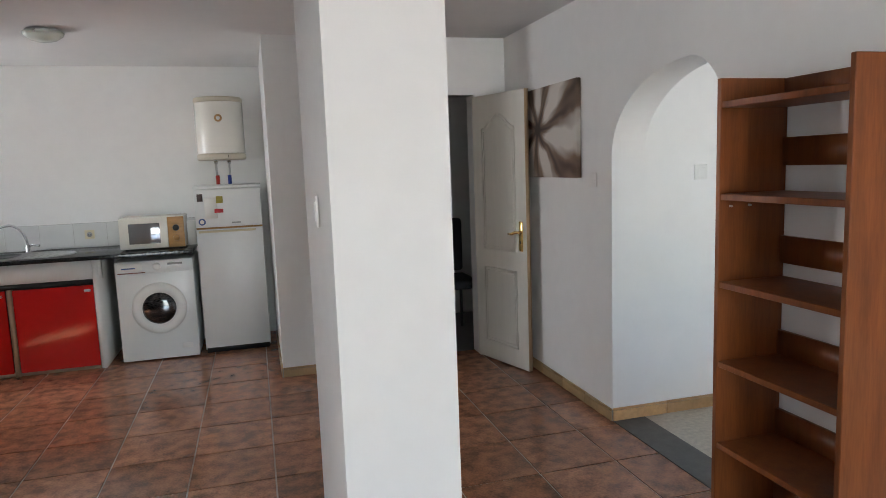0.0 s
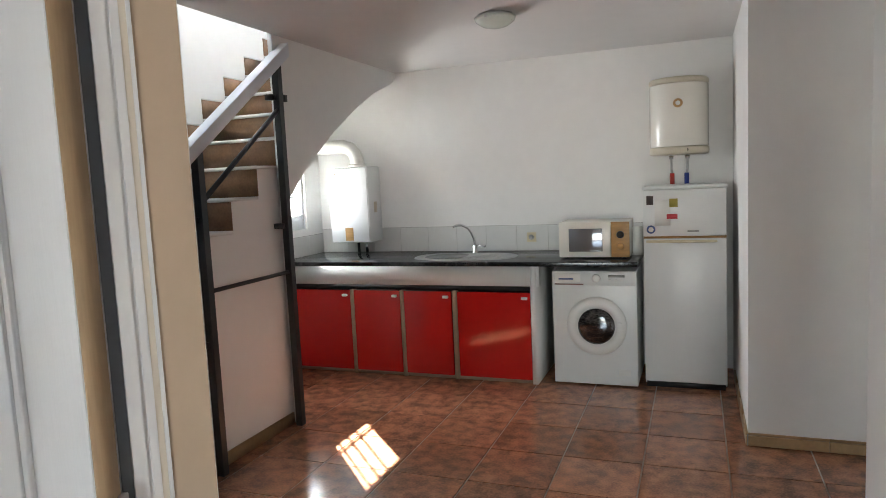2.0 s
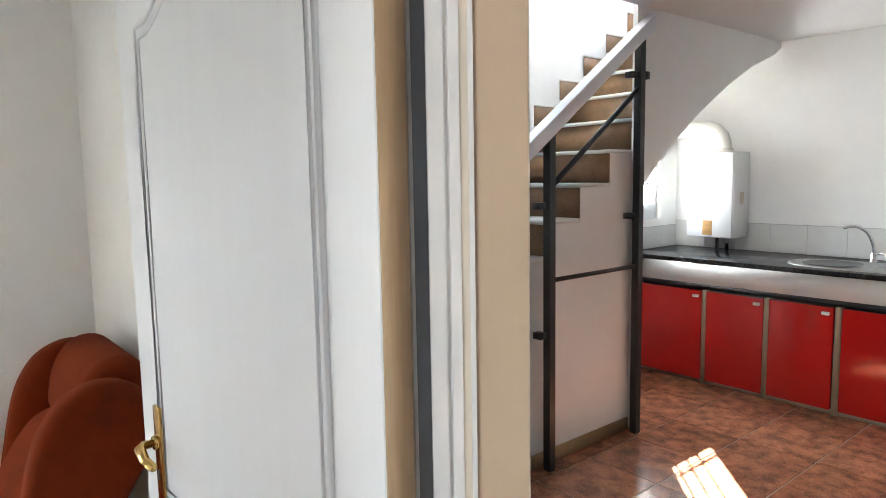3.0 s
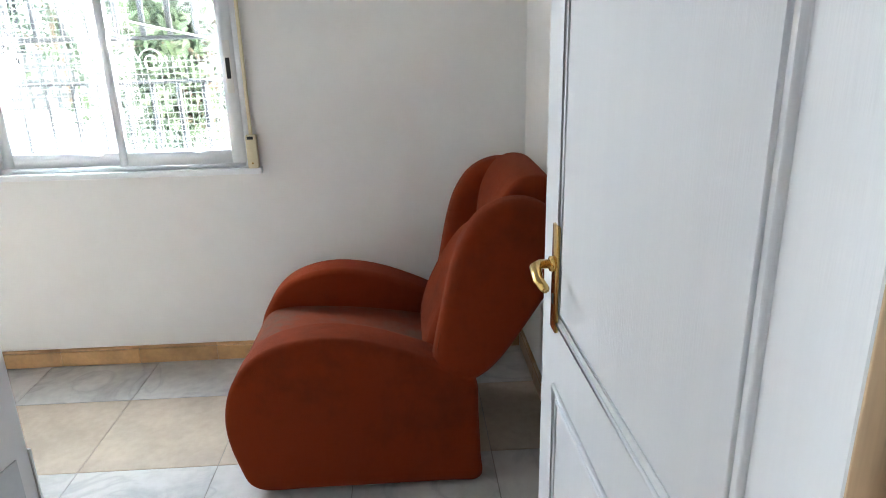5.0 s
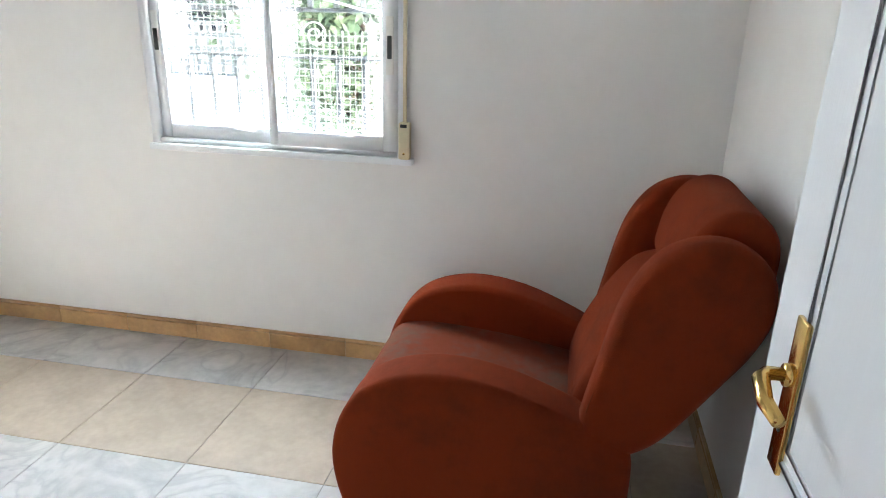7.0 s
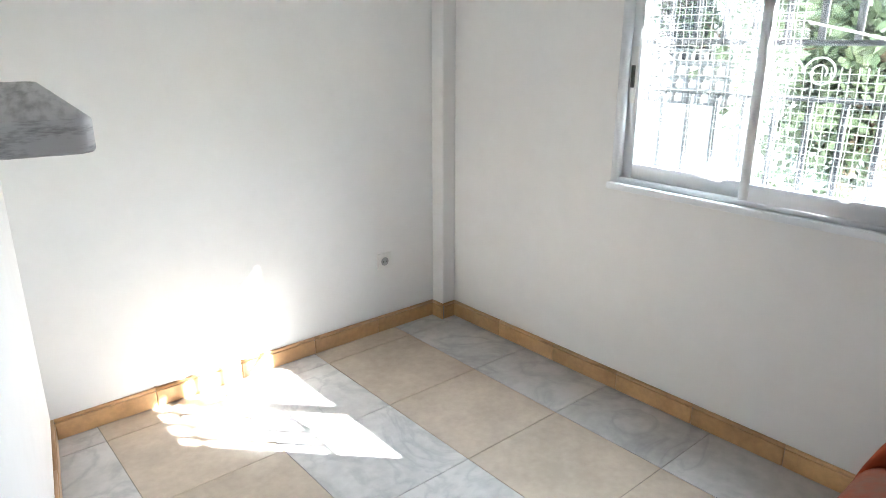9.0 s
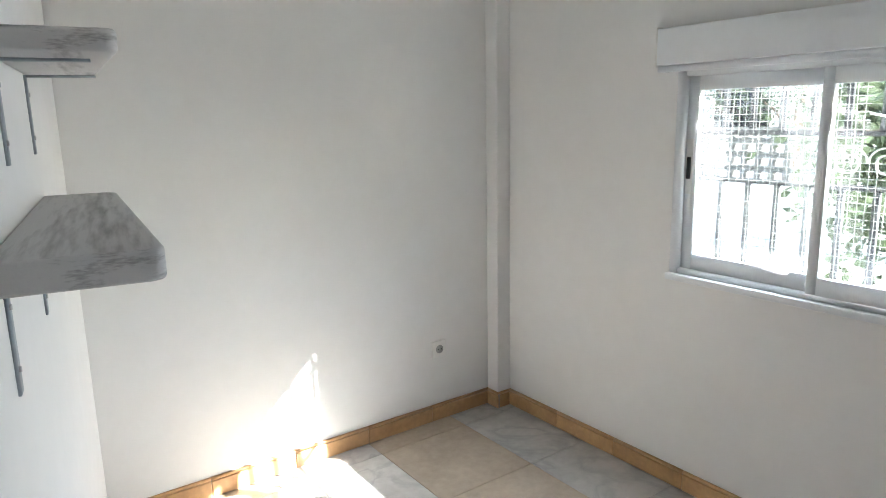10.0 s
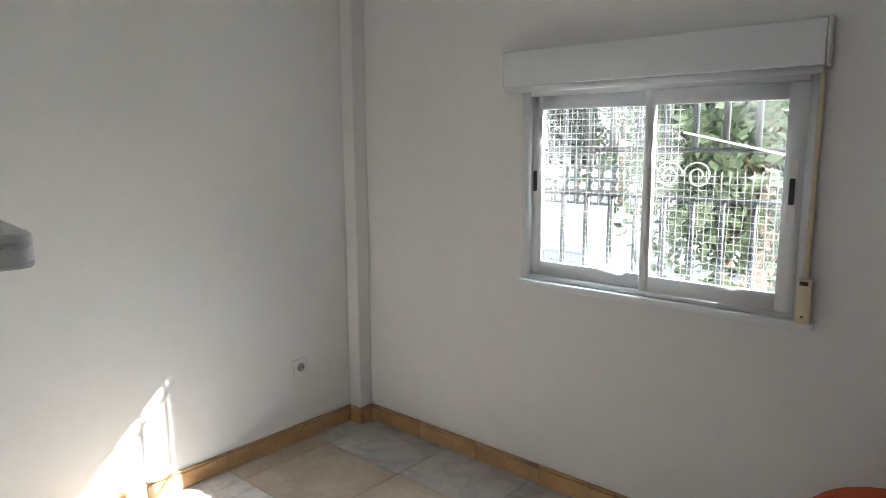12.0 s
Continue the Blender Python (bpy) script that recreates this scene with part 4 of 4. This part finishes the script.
def washer():
    w = thing("washing_machine", (-0.702, 5.657, 0), "white front-loading washing machine under the worktop", "washing machine")
    W = 0.288
    part("casing", Box(-W, W, 0.0, 0.52, 0.012, 0.815, 0.008), ENAMEL, w)
    part("control_panel", Box(-W + 0.003, W - 0.003, -0.007, 0.0, 0.715, 0.81, 0.004), ENAMEL, w)
    part("drawer", Box(-W + 0.02, -W + 0.20, -0.012, -0.007, 0.735, 0.80, 0.004), WHITE_PL, w)
    part("drawer_line", Box(-W + 0.02, -W + 0.22, -0.0105, -0.0065, 0.719, 0.726), RUST, w, "rust-brown line under the drawer")
    part("label_bar", Box(-W + 0.05, -W + 0.15, -0.0135, -0.012, 0.755, 0.765), INK_B, w)
    part("dial", moved(Lathe([(0.030, 0), (0.028, 0.018), (0.020, 0.022)], 24), pose(0.02, -0.007, 0.765, 90, 0, 0)), WHITE_PL, w)
    for x in (0.11, 0.15, 0.19):
        part("button", Box(x - 0.011, x + 0.011, -0.011, -0.007, 0.745, 0.757, 0.002), WHITE_PL, w)
    part("display", Box(0.10, 0.21, -0.009, -0.007, 0.772, 0.788), GREY_PL, w)
    ring = part("door_ring", moved(Lathe([(0.205, 0), (0.205, 0.008), (0.195, 0.022), (0.165, 0.030), (0.130, 0.024), (0.122, 0.010)], 48), pose(0.015, 0.0, 0.43, 90, 0, 0)), WHITE_PL, w, "white porthole ring")
    # solid dome, the drum and its glints are only in the colour
    part("porthole", moved(Lathe([(0.128, 0.0), (0.124, 0.022), (0.10, 0.034), (0.06, 0.041), (0.01, 0.044)], 40), pose(0.015, -0.006, 0.43, 90, 0, 0)), DRUM, ring, "dark porthole with painted glints of the steel drum")
    part("door_catch", Box(0.155, 0.19, -0.036, -0.026, 0.40, 0.46, 0.004), WHITE_PL, ring)
    part("filter_flap", Box(0.16, 0.24, -0.004, 0.0, 0.085, 0.125, 0.002), WHITE_PL, w)
    for x in (-0.24, 0.24):
        for y in (0.06, 0.46):
            part("foot", moved(Lathe([(0.02, 0), (0.02, 0.013)], 12), pose(x, y, 0)), BLACK_PL, w)


washer()


def fridge():
    f = thing("fridge_freezer", (-0.11, 5.706, 0), "white two-door fridge with stickers, standing beside the wall", "fridge")
    W = 0.262
    part("casing", Box(-W, W, 0.045, 0.555, 0.02, 1.355, 0.006), ENAMEL, f)
    part("top_cover", Box(-W - 0.004, W + 0.004, 0.01, 0.56, 1.355, 1.378, 0.006), ENAMEL, f)
    lo = part("lower_door", Box(-W + 0.002, W - 0.002, 0.0, 0.043, 0.045, 1.028, 0.008), ENAMEL, f)
    hi = part("upper_door", Box(-W + 0.002, W - 0.002, 0.0, 0.043, 1.043, 1.352, 0.008), ENAMEL, f)
    part("door_gap", Box(-W + 0.004, W - 0.004, 0.012, 0.044, 1.0285, 1.0425), MW_WOOD, f, "brown strip between the doors")
    part("grip", Box(-W + 0.02, W - 0.06, -0.012, 0.0, 1.000, 1.018, 0.005), CREAM_PL, lo)
    part("badge", Box(0.02, 0.09, -0.002, 0.0, 1.07, 1.08), GREY_PL, hi)
    for x, z, w, h, m, lab in ((-0.215, 1.285, 0.022, 0.03, INK_D, "dark sticker"), (-0.065, 1.265, 0.026, 0.028, INK_Y, "yellow sticker"), (-0.075, 1.175, 0.034, 0.016, INK, "red and white sticker"),
                               (-0.21, 1.09, 0.028, 0.028, INK_B, "round blue sticker"), (-0.135, 1.20, 0.05, 0.085, PAPER, "white paper note")):
        if "round" in lab:
            part("sticker", moved(Lathe([(w, 0), (w, 0.0015)], 24), pose(x, 0, z, 90, 0, 0)), m, hi, lab)
            part("sticker_centre", moved(Lathe([(w * 0.6, 0), (w * 0.6, 0.001)], 20), pose(x, -0.0015, z, 90, 0, 0)), PAPER, hi)
        else:
            part("sticker", Box(x - w, x + w, -0.0015 - (0.001 if m is not PAPER else 0), 0.0, z - h, z + h), m, hi, lab)
    part("plinth", Box(-W + 0.01, W - 0.01, 0.03, 0.05, 0.0, 0.043), BLACK_PL, f)
    for x in (-0.2, 0.2):
        part("foot", moved(Lathe([(0.02, 0), (0.02, 0.021)], 12), pose(x, 0.5, 0)), BLACK_PL, f)


fridge()


def microwave():
    m = thing("microwave_oven", (-0.70, 5.70, ZC), "white microwave oven with a wood-print control panel", "microwave")
    part("casing", Box(-0.24, 0.24, 0.012, 0.33, 0.012, 0.262, 0.006), HEATER, m)
    d = part("door", Box(-0.24, 0.115, -0.006, 0.012, 0.016, 0.258, 0.005), HEATER, m)
    part("door_window", Box(-0.17, 0.06, -0.009, -0.006, 0.055, 0.215, 0.002), MWGLASS, d, "reflective grey door glass")
    c = part("control_panel", Box(0.118, 0.24, -0.006, 0.012, 0.016, 0.258, 0.003), MW_WOOD, m, "wood-print control panel")
    for z in (0.09, 0.17):
        part("dial", moved(Lathe([(0.026, 0), (0.022, 0.016)], 20), pose(0.18, -0.006, z, 90, 0, 0)), BLACK_PL if z > 0.1 else MW_WOOD, c)
    for x in (-0.2, 0.2):
        for y in (0.05, 0.29):
            part("foot", moved(Lathe([(0.014, 0), (0.014, 0.013)], 10), pose(x, y, 0)), BLACK_PL, m)
    k = tagged(part("paper_roll", moved(Lathe([(0.014, 0), (0.042, 0.0), (0.042, 0.20), (0.014, 0.20)], 24), pose(-0.43, 5.98, ZC + 0.0005)), PAPER, None), "white kitchen paper roll beside the microwave", "paper roll")


MWGLASS = material("silvered_door_glass", (0.32, 0.32, 0.33), 0.08, metal=0.7)
microwave()


def water_heater():
    h = thing("water_heater", (-0.146, YK, 1.588), "cream electric water heater hanging on the wall", "water heater")
    prof = [(-0.19, 0.0), (-0.197, -0.11)] + [(-0.197 * math.cos(a), -0.165 - 0.195 * math.sin(a)) for a in (math.pi * i / 8 for i in range(9))] + [(0.197, -0.11), (0.19, 0.0)]
    pts = smooth_line(prof, 5)
    def ring(k):
        return [(x * k, y * k) for x, y in pts]
    part("casing", Prism(ring(1.0), 0.055, 0.482, "z", 0.004), HEATER, h)
    part("top_cap", Prism(ring(1.015), 0.482, 0.525, "z", 0.03, 5), HEAT_CAP, h, "tan plastic top cap")
    part("bottom_cap", Prism(ring(1.015), 0.0, 0.055, "z", 0.015), HEAT_CAP, h, "tan plastic bottom cap")
    part("badge", moved(Lathe([(0.032, 0), (0.030, 0.006)], 24), pose(0.0, -0.357, 0.345, 90, 0, 0)), MW_WOOD, h, "round brown badge")
    part("badge_centre", moved(Lathe([(0.016, 0), (0.015, 0.003)], 20), pose(0.0, -0.362, 0.345, 90, 0, 0)), PAPER, h)
    p = part("control_panel", moved(Lathe([(0.06, 0), (0.055, 0.012)], 24), pose(0.01, -0.345, 0.028, 90, 0, 0) @ Matrix.Diagonal((1, 0.42, 1, 1))), BLACK_PL, h, "dark oval control")
    for x, m in ((-0.055, PIPE_R), (0.055, PIPE_B)):
        v = part("hose", Tube([(x, -0.12, 0.01), (x, -0.12, -0.10), (x * 0.9, -0.11, -0.135)], 0.009, 10), STEEL, h, "grey braided hose")
        part("hose_joint", moved(Lathe([(0.016, 0), (0.016, 0.025)], 12), pose(x, -0.12, -0.03)), CHROME, v)
        part("valve_sleeve", Tube([(x * 0.9, -0.11, -0.130), (x * 0.9, -0.11, -0.208)], 0.016, 12), m, v, "red sleeve" if x < 0 else "blue sleeve")


water_heater()


def gas_boiler():
    b = thing("gas_boiler", (-2.777, YK, 0.993), "white gas water heater on the kitchen wall with a flue", "boiler")
    part("casing", Box(-0.184, 0.184, -0.24, -0.002, 0.0, 0.637, 0.012), ENAMEL_W, b)
    part("front_cover", Box(-0.179, 0.179, -0.256, -0.241, 0.006, 0.630, 0.007), ENAMEL_W, b)
    part("sight_plate", Box(-0.045, 0.03, -0.259, -0.256, 0.02, 0.13, 0.002), MW_WOOD, b, "brown sight plate")
    part("badge", Box(-0.15, -0.11, -0.258, -0.256, 0.575, 0.593), HEAT_CAP, b)
    part("side_slot", Box(0.184, 0.188, -0.15, -0.10, 0.25, 0.34), HEAT_CAP, b)
    pts = [(0.03, -0.12, 0.637), (0.03, -0.12, 0.70), (0.015, -0.12, 0.755), (-0.03, -0.12, 0.80), (-0.09, -0.12, 0.82), (-0.20, -0.12, 0.822), (-0.42, -0.12, 0.822)]
    part("flue", Tube(pts, 0.058, 20), FLUE, b, "white flue elbow")
    part("flue_collar", Tube([(0.03, -0.12, 0.638), (0.03, -0.12, 0.665)], 0.072, 20), FLUE, b)
    for x in (-0.02, 0.06):
        part("pipe", Tube([(x, -0.08, 0.0), (x, -0.08, -0.102)], 0.013, 8), CHROME if x > 0 else IRON, b)


gas_boiler()
# splashback tiles on the kitchen wall
spl = structure("splashback", Box(-3.198, -0.36, YK - 0.004, YK, ZC, 1.098), GROUT_B, "pale grey tiled splashback", "splashback")
spw = structure("splashback_side", Box(XW, XW + 0.004, 5.56, YK - 0.005, ZC, 1.062), GROUT_B, "pale grey tiled splashback", "splashback")

lamp = thing("ceiling_lamp", (-1.09, 4.79, H0), "round frosted glass ceiling lamp", "ceiling lamp")
part("base_ring", moved(Lathe([(0.10, 0), (0.10, 0.016), (0.085, 0.018)], 32), pose(0, 0, -0.018)), STEEL, lamp)
part("shade", moved(Lathe([(0.03, -0.075), (0.075, -0.062), (0.11, -0.038), (0.118, -0.018)], 36), pose(0, 0, 0)), LAMPG, lamp)
part("clip", Box(0.075, 0.10, -0.02, 0.0, -0.045, -0.015), BLACK_PL, lamp)
for a in (140, 260):
    part("clip", moved(Box(0.100, 0.122, -0.006, 0.006, -0.035, -0.012), pose(0, 0, 0, 0, 0, a)), STEEL, lamp)

# ---------------------------------------------------------------- outside
structure("ground", Box(-400, 400, -400, 400, -0.35, -0.13), GROUND, "pale sunlit concrete ground", "ground")
yard = structure("yard_wall", Box(-9.4, -9.2, -9.0, 1.4, -0.13, 0.55), RENDER_W, "low white rendered yard wall", "wall")


BLOCK = material("weathered_concrete_block", (0.13, 0.128, 0.12), 0.9, var=0.3, scale=6)


def lattice():
    """A pierced block screen on the yard wall."""
    l = thing("block_screen", (-9.3, -3.3, 0.55), "weathered pierced concrete block screen on the yard wall", "screen")
    me = None
    for j in range(4):
        for i in range(14):
            if me is None:
                b = bmesh.new()
                for q in ((-0.05, 0.05, 0.0, 0.03, 0, 0.17), (-0.05, 0.05, 0.15, 0.18, 0, 0.17), (-0.05, 0.05, 0.03, 0.15, 0, 0.03), (-0.05, 0.05, 0.03, 0.15, 0.14, 0.17)):
                    box(b, *q)
                o = part("block", b, BLOCK, l)
                me = o.data
            else:
                o = new("block", me)
                o.parent = l
            o.location = (0, -1.3 + i * 0.185, j * 0.175 + 0.001)


lattice()


def neighbour():
    h = thing("neighbour_house", (-16, -6.5, -0.13), "white rendered neighbour house with a clay roof", "house")
    part("wall", Box(-3, 3, -5, 5, 0, 3.3), RENDER_W, h)
    part("roof", Prism([(-3.4, 3.3), (3.4, 3.3), (3.4, 3.5), (0, 4.4), (-3.4, 3.5)], -5.3, 5.3, "y"), ROOFT, h)
    for y in (-2.6, 0.2, 2.8):
        w = part("window", Box(3.001, 3.05, y, y + 1.1, 1.1, 2.2), GLASS_D, h)
        part("sill", Box(3.001, 3.12, y - 0.1, y + 1.2, 1.02, 1.1), RENDER_W, w)


neighbour()


def tree(at, height, spread, seed, label):
    t = thing("garden_tree", at, label, "tree", "garden trees")
    rnd = random.Random(seed)
    trunk = bmesh.new()
    tube(trunk, [(0, 0, 0), (0.04, 0.02, height * 0.25), (-0.03, 0.05, height * 0.5), (0.02, 0.0, height * 0.85)], [0.11, 0.085, 0.06, 0.02], 9)
    tips = []
    for i in range(16):
        a, z = rnd.uniform(0, 6.28), height * rnd.uniform(0.22, 0.75)
        l = spread * rnd.uniform(0.6, 1.0)
        tip = (l * math.cos(a), l * math.sin(a), z + rnd.uniform(0.0, 0.5) * height * 0.4)
        mid = (tip[0] * 0.5, tip[1] * 0.5, (z + tip[2]) / 2 + 0.08)
        tube(trunk, [(0, 0, z), mid, tip], [0.03, 0.02, 0.006], 6)
        tips += [tip, mid, tuple((a_ + b_) / 2 for a_, b_ in zip(tip, mid))]
    part("trunk", trunk, BARK, t)
    vs, fs = [], []
    for cx, cy, cz in tips:
        for _ in range(150):
            c = Vector((cx + rnd.gauss(0, 0.22), cy + rnd.gauss(0, 0.22), cz + rnd.gauss(0, 0.22)))
            d = Vector((rnd.gauss(0, 1), rnd.gauss(0, 1), rnd.gauss(-0.5, 0.7))).normalized()
            s = d.cross(Vector((rnd.gauss(0, 1), rnd.gauss(0, 1), rnd.gauss(0, 1)))).normalized()
            ln, w = rnd.uniform(0.06, 0.13), rnd.uniform(0.016, 0.032)
            n = len(vs)
            vs += [c, c + d * ln * 0.5 + s * w, c + d * ln, c + d * ln * 0.5 - s * w]
            fs.append((n, n + 1, n + 2, n + 3))
    me = bpy.data.meshes.new("crown")
    me.from_pydata([tuple(v) for v in vs], [], fs)
    me.materials.append(LEAF)
    o = new("crown", me)
    o.parent = t
    o["kind"] = "stuff"
    return t


tree((-5.7, -0.08, -0.13), 2.9, 0.62, 3, "leafy green garden tree outside the window")
tree((-6.6, -0.25, -0.13), 3.2, 0.75, 8, "leafy green garden tree by the yard wall")
tree((-7.6, -0.9, -0.13), 3.4, 0.8, 21, "leafy green garden tree by the yard wall")
tree((-12.0, -4.2, -0.13), 4.6, 1.6, 12, "tall leafy tree beyond the yard wall")
tree((-12.8, -7.6, -0.13), 4.2, 1.6, 15, "tall leafy tree beyond the yard wall")

# ---------------------------------------------------------------- skirtings and floor pieces


def skirting(name, a, b, h, t, mat, inward, piece=0.33, label="tan ceramic skirting"):
    """Pieces of skirting along a line on the floor; inward: the side on which they lie."""
    a, b = Vector(a), Vector(b)
    d = (b - a)
    L = d.length
    d.normalize()
    s = structure(name, Prism([tuple(a), tuple(b), tuple(b + Vector(inward) * t * 0.5), tuple(a + Vector(inward) * t * 0.5)], 0.0005, h - 0.006), GROUT_B, label, "skirting")
    n = max(1, round(L / piece))
    l = L / n
    me = None
    for i in range(n):
        if me is None:
            b = Box(0.0008, l - 0.0008, 0, t, 0.001, h - 0.014, 0.003, 1)
            o = part("skirting_tile", box(b, 0.0008, l - 0.0008, 0, t * 0.8, h - 0.0115, h), mat, s)
            me = o.data
        else:
            o = new("skirting_tile", me)
            o.parent = s
        base = a + d * (l * i)
        ang = math.atan2(d.y, d.x)
        flip = Vector((-d.y, d.x)).dot(Vector(inward)) < 0
        if flip:
            base, ang = a + d * (l * (i + 1)), ang + math.pi
        o.matrix_basis = pose(base.x, base.y, 0, 0, 0, math.degrees(ang))


skirting("baseboard_west", (XW, -1.183), (XW, YC - 0.013), 0.083, 0.013, SKIRT, (1, 0))
skirting("baseboard_south", (-3.117, YS), (q0[0], YS), 0.083, 0.013, SKIRT, (0, 1))
skirting("baseboard_pier_front", (-3.117, YS + 0.013), (-3.117, -1.170), 0.083, 0.013, SKIRT, (1, 0), 0.2)
skirting("baseboard_pier_side", (XW + 0.013, -1.183), (-3.118, -1.183), 0.083, 0.013, SKIRT, (0, 1), 0.2)
skirting("baseboard_chair_wall", (XW + 0.014, YC), (-0.95, YC), 0.083, 0.013, SKIRT, (0, -1))
skirting("baseboard_partition", on_wall(-2.40, 0), on_wall(-0.02, 0), 0.083, 0.013, SKIRT, (-N.x, -N.y))
skirting("baseboard_door_wall", (0.214, YD), (0.975, YD), 0.07, 0.012, SKIRT_K, (0, -1))
skirting("baseboard_kitchen_side", (0.214, YD - 0.012), (0.214, 6.0), 0.07, 0.012, SKIRT_K, (-1, 0))
skirting("baseboard_east", (XR, AY + AR), (XR, YD - 0.01), 0.07, 0.012, SKIRT_K, (-1, 0))
skirting("baseboard_passage", (XR, AY + AR), (3.7, AY + AR), 0.075, 0.012, SKIRT, (0, -1))


def clip_poly(poly, a, b, c):
    """The part of a convex polygon where a x + b y <= c."""
    out = []
    for i, p in enumerate(poly):
        q = poly[(i + 1) % len(poly)]
        dp, dq = a * p[0] + b * p[1] - c, a * q[0] + b * q[1] - c
        if dp <= 0:
            out.append(p)
        if dp * dq < 0:
            t = dp / (dp - dq)
            out.append((p[0] + (q[0] - p[0]) * t, p[1] + (q[1] - p[1]) * t))
    return out


def lay(parent, name, x0, x1, y0, y1, mat, thick, gap, cuts, meshes):
    poly = [(x0 + gap, y0 + gap), (x1 - gap, y0 + gap), (x1 - gap, y1 - gap), (x0 + gap, y1 - gap)]
    full = list(poly)
    for cut in cuts:
        poly = clip_poly(poly, *cut)
        if len(poly) < 3:
            return
    area = 0.5 * abs(sum(p[0] * q[1] - q[0] * p[1] for p, q in zip(poly, poly[1:] + poly[:1])))
    if area < 2e-4:
        return
    cx, cy = (x0 + x1) / 2, (y0 + y1) / 2
    key = (round(x1 - x0, 4), round(y1 - y0, 4), mat.name)
    if poly == full and key in meshes:
        o = new(name, meshes[key])
        o.parent = parent
    else:
        o = part(name, Prism([(p[0] - cx, p[1] - cy) for p in poly], -thick, 0.0), mat, parent, smooth=False)
        if poly == full:
            meshes[key] = o.data
    o.location = (cx, cy, 0.0)


shared = {}
TK = 0.405
part_line = (N.x, N.y, N.x * p1[0] + N.y * p1[1])
for i in range(-8, 7):
    for j in range(-16, 5):
        x, y = -0.299 + i * TK, 4.836 + j * TK
        if x + TK < (-3.2 if y > 4.2 else -2.45) or y > YK or y + TK < -1.6 or x > XR:
            continue
        cuts = [(1, 0, XR), (0, 1, YK), (-1, 0, 3.2 if y > 4.2 else 2.43), (0, -1, 1.6)]
        if y + TK > YD and x + TK > 0.3:
            cuts.append((0, 1, YD + (0.0 if x < 0.9 or x > 1.8 else 0.14)))
        if y < 2.0:
            # living side of the slanted wall and its door opening
            if y + TK > 1.15:
                cuts.append((-1, 0, 0.72))
            else:
                cuts.append((-part_line[0], -part_line[1], -part_line[2]))
        lay(floor_liv, "floor_tile", x, x + TK, y, y + TK, TERRA, 0.0035, 0.004, cuts, shared)
        if x < 0.214 < x + TK and y + TK > YD:
            lay(floor_liv, "floor_tile", x, x + TK, y, y + TK, TERRA, 0.0035, 0.004, [(1, 0, 0.212), (0, 1, YK), (0, -1, -YD - 0.004)], shared)
bed_line = (N.x, N.y, N.x * p0[0] + N.y * p0[1])
xs = [XW, -2.867, -2.401, -1.935, -1.469, -1.003, -0.72]
for i, (xa, xb) in enumerate(zip(xs, xs[1:])):
    for j in range(-4, 4):
        y = 0.263 + j * 0.466
        cuts = [(0, -1, -YS), (0, 1, YC)]
        if y + 0.466 < 1.2:
            cuts.append(bed_line)
        lay(floor_bed, "floor_tile", xa, xb, y, y + 0.466, BEIGE_TILE if i % 2 else MARBLE, 0.0028, 0.0016, cuts, shared)
for i in range(11):
    xa = -3.197 + i * 0.2575
    part("wall_tile", Box(xa + 0.001, xa + 0.2565, YK - 0.009, YK - 0.0045, ZC + 0.001, 1.096, 0.001, 1), SPLASH, spl)
for i in range(3):
    ya = 5.562 + i * 0.236
    part("wall_tile", Box(XW + 0.0045, XW + 0.009, ya + 0.001, ya + 0.235, ZC + 0.001, 1.060, 0.001, 1), SPLASH, spw)
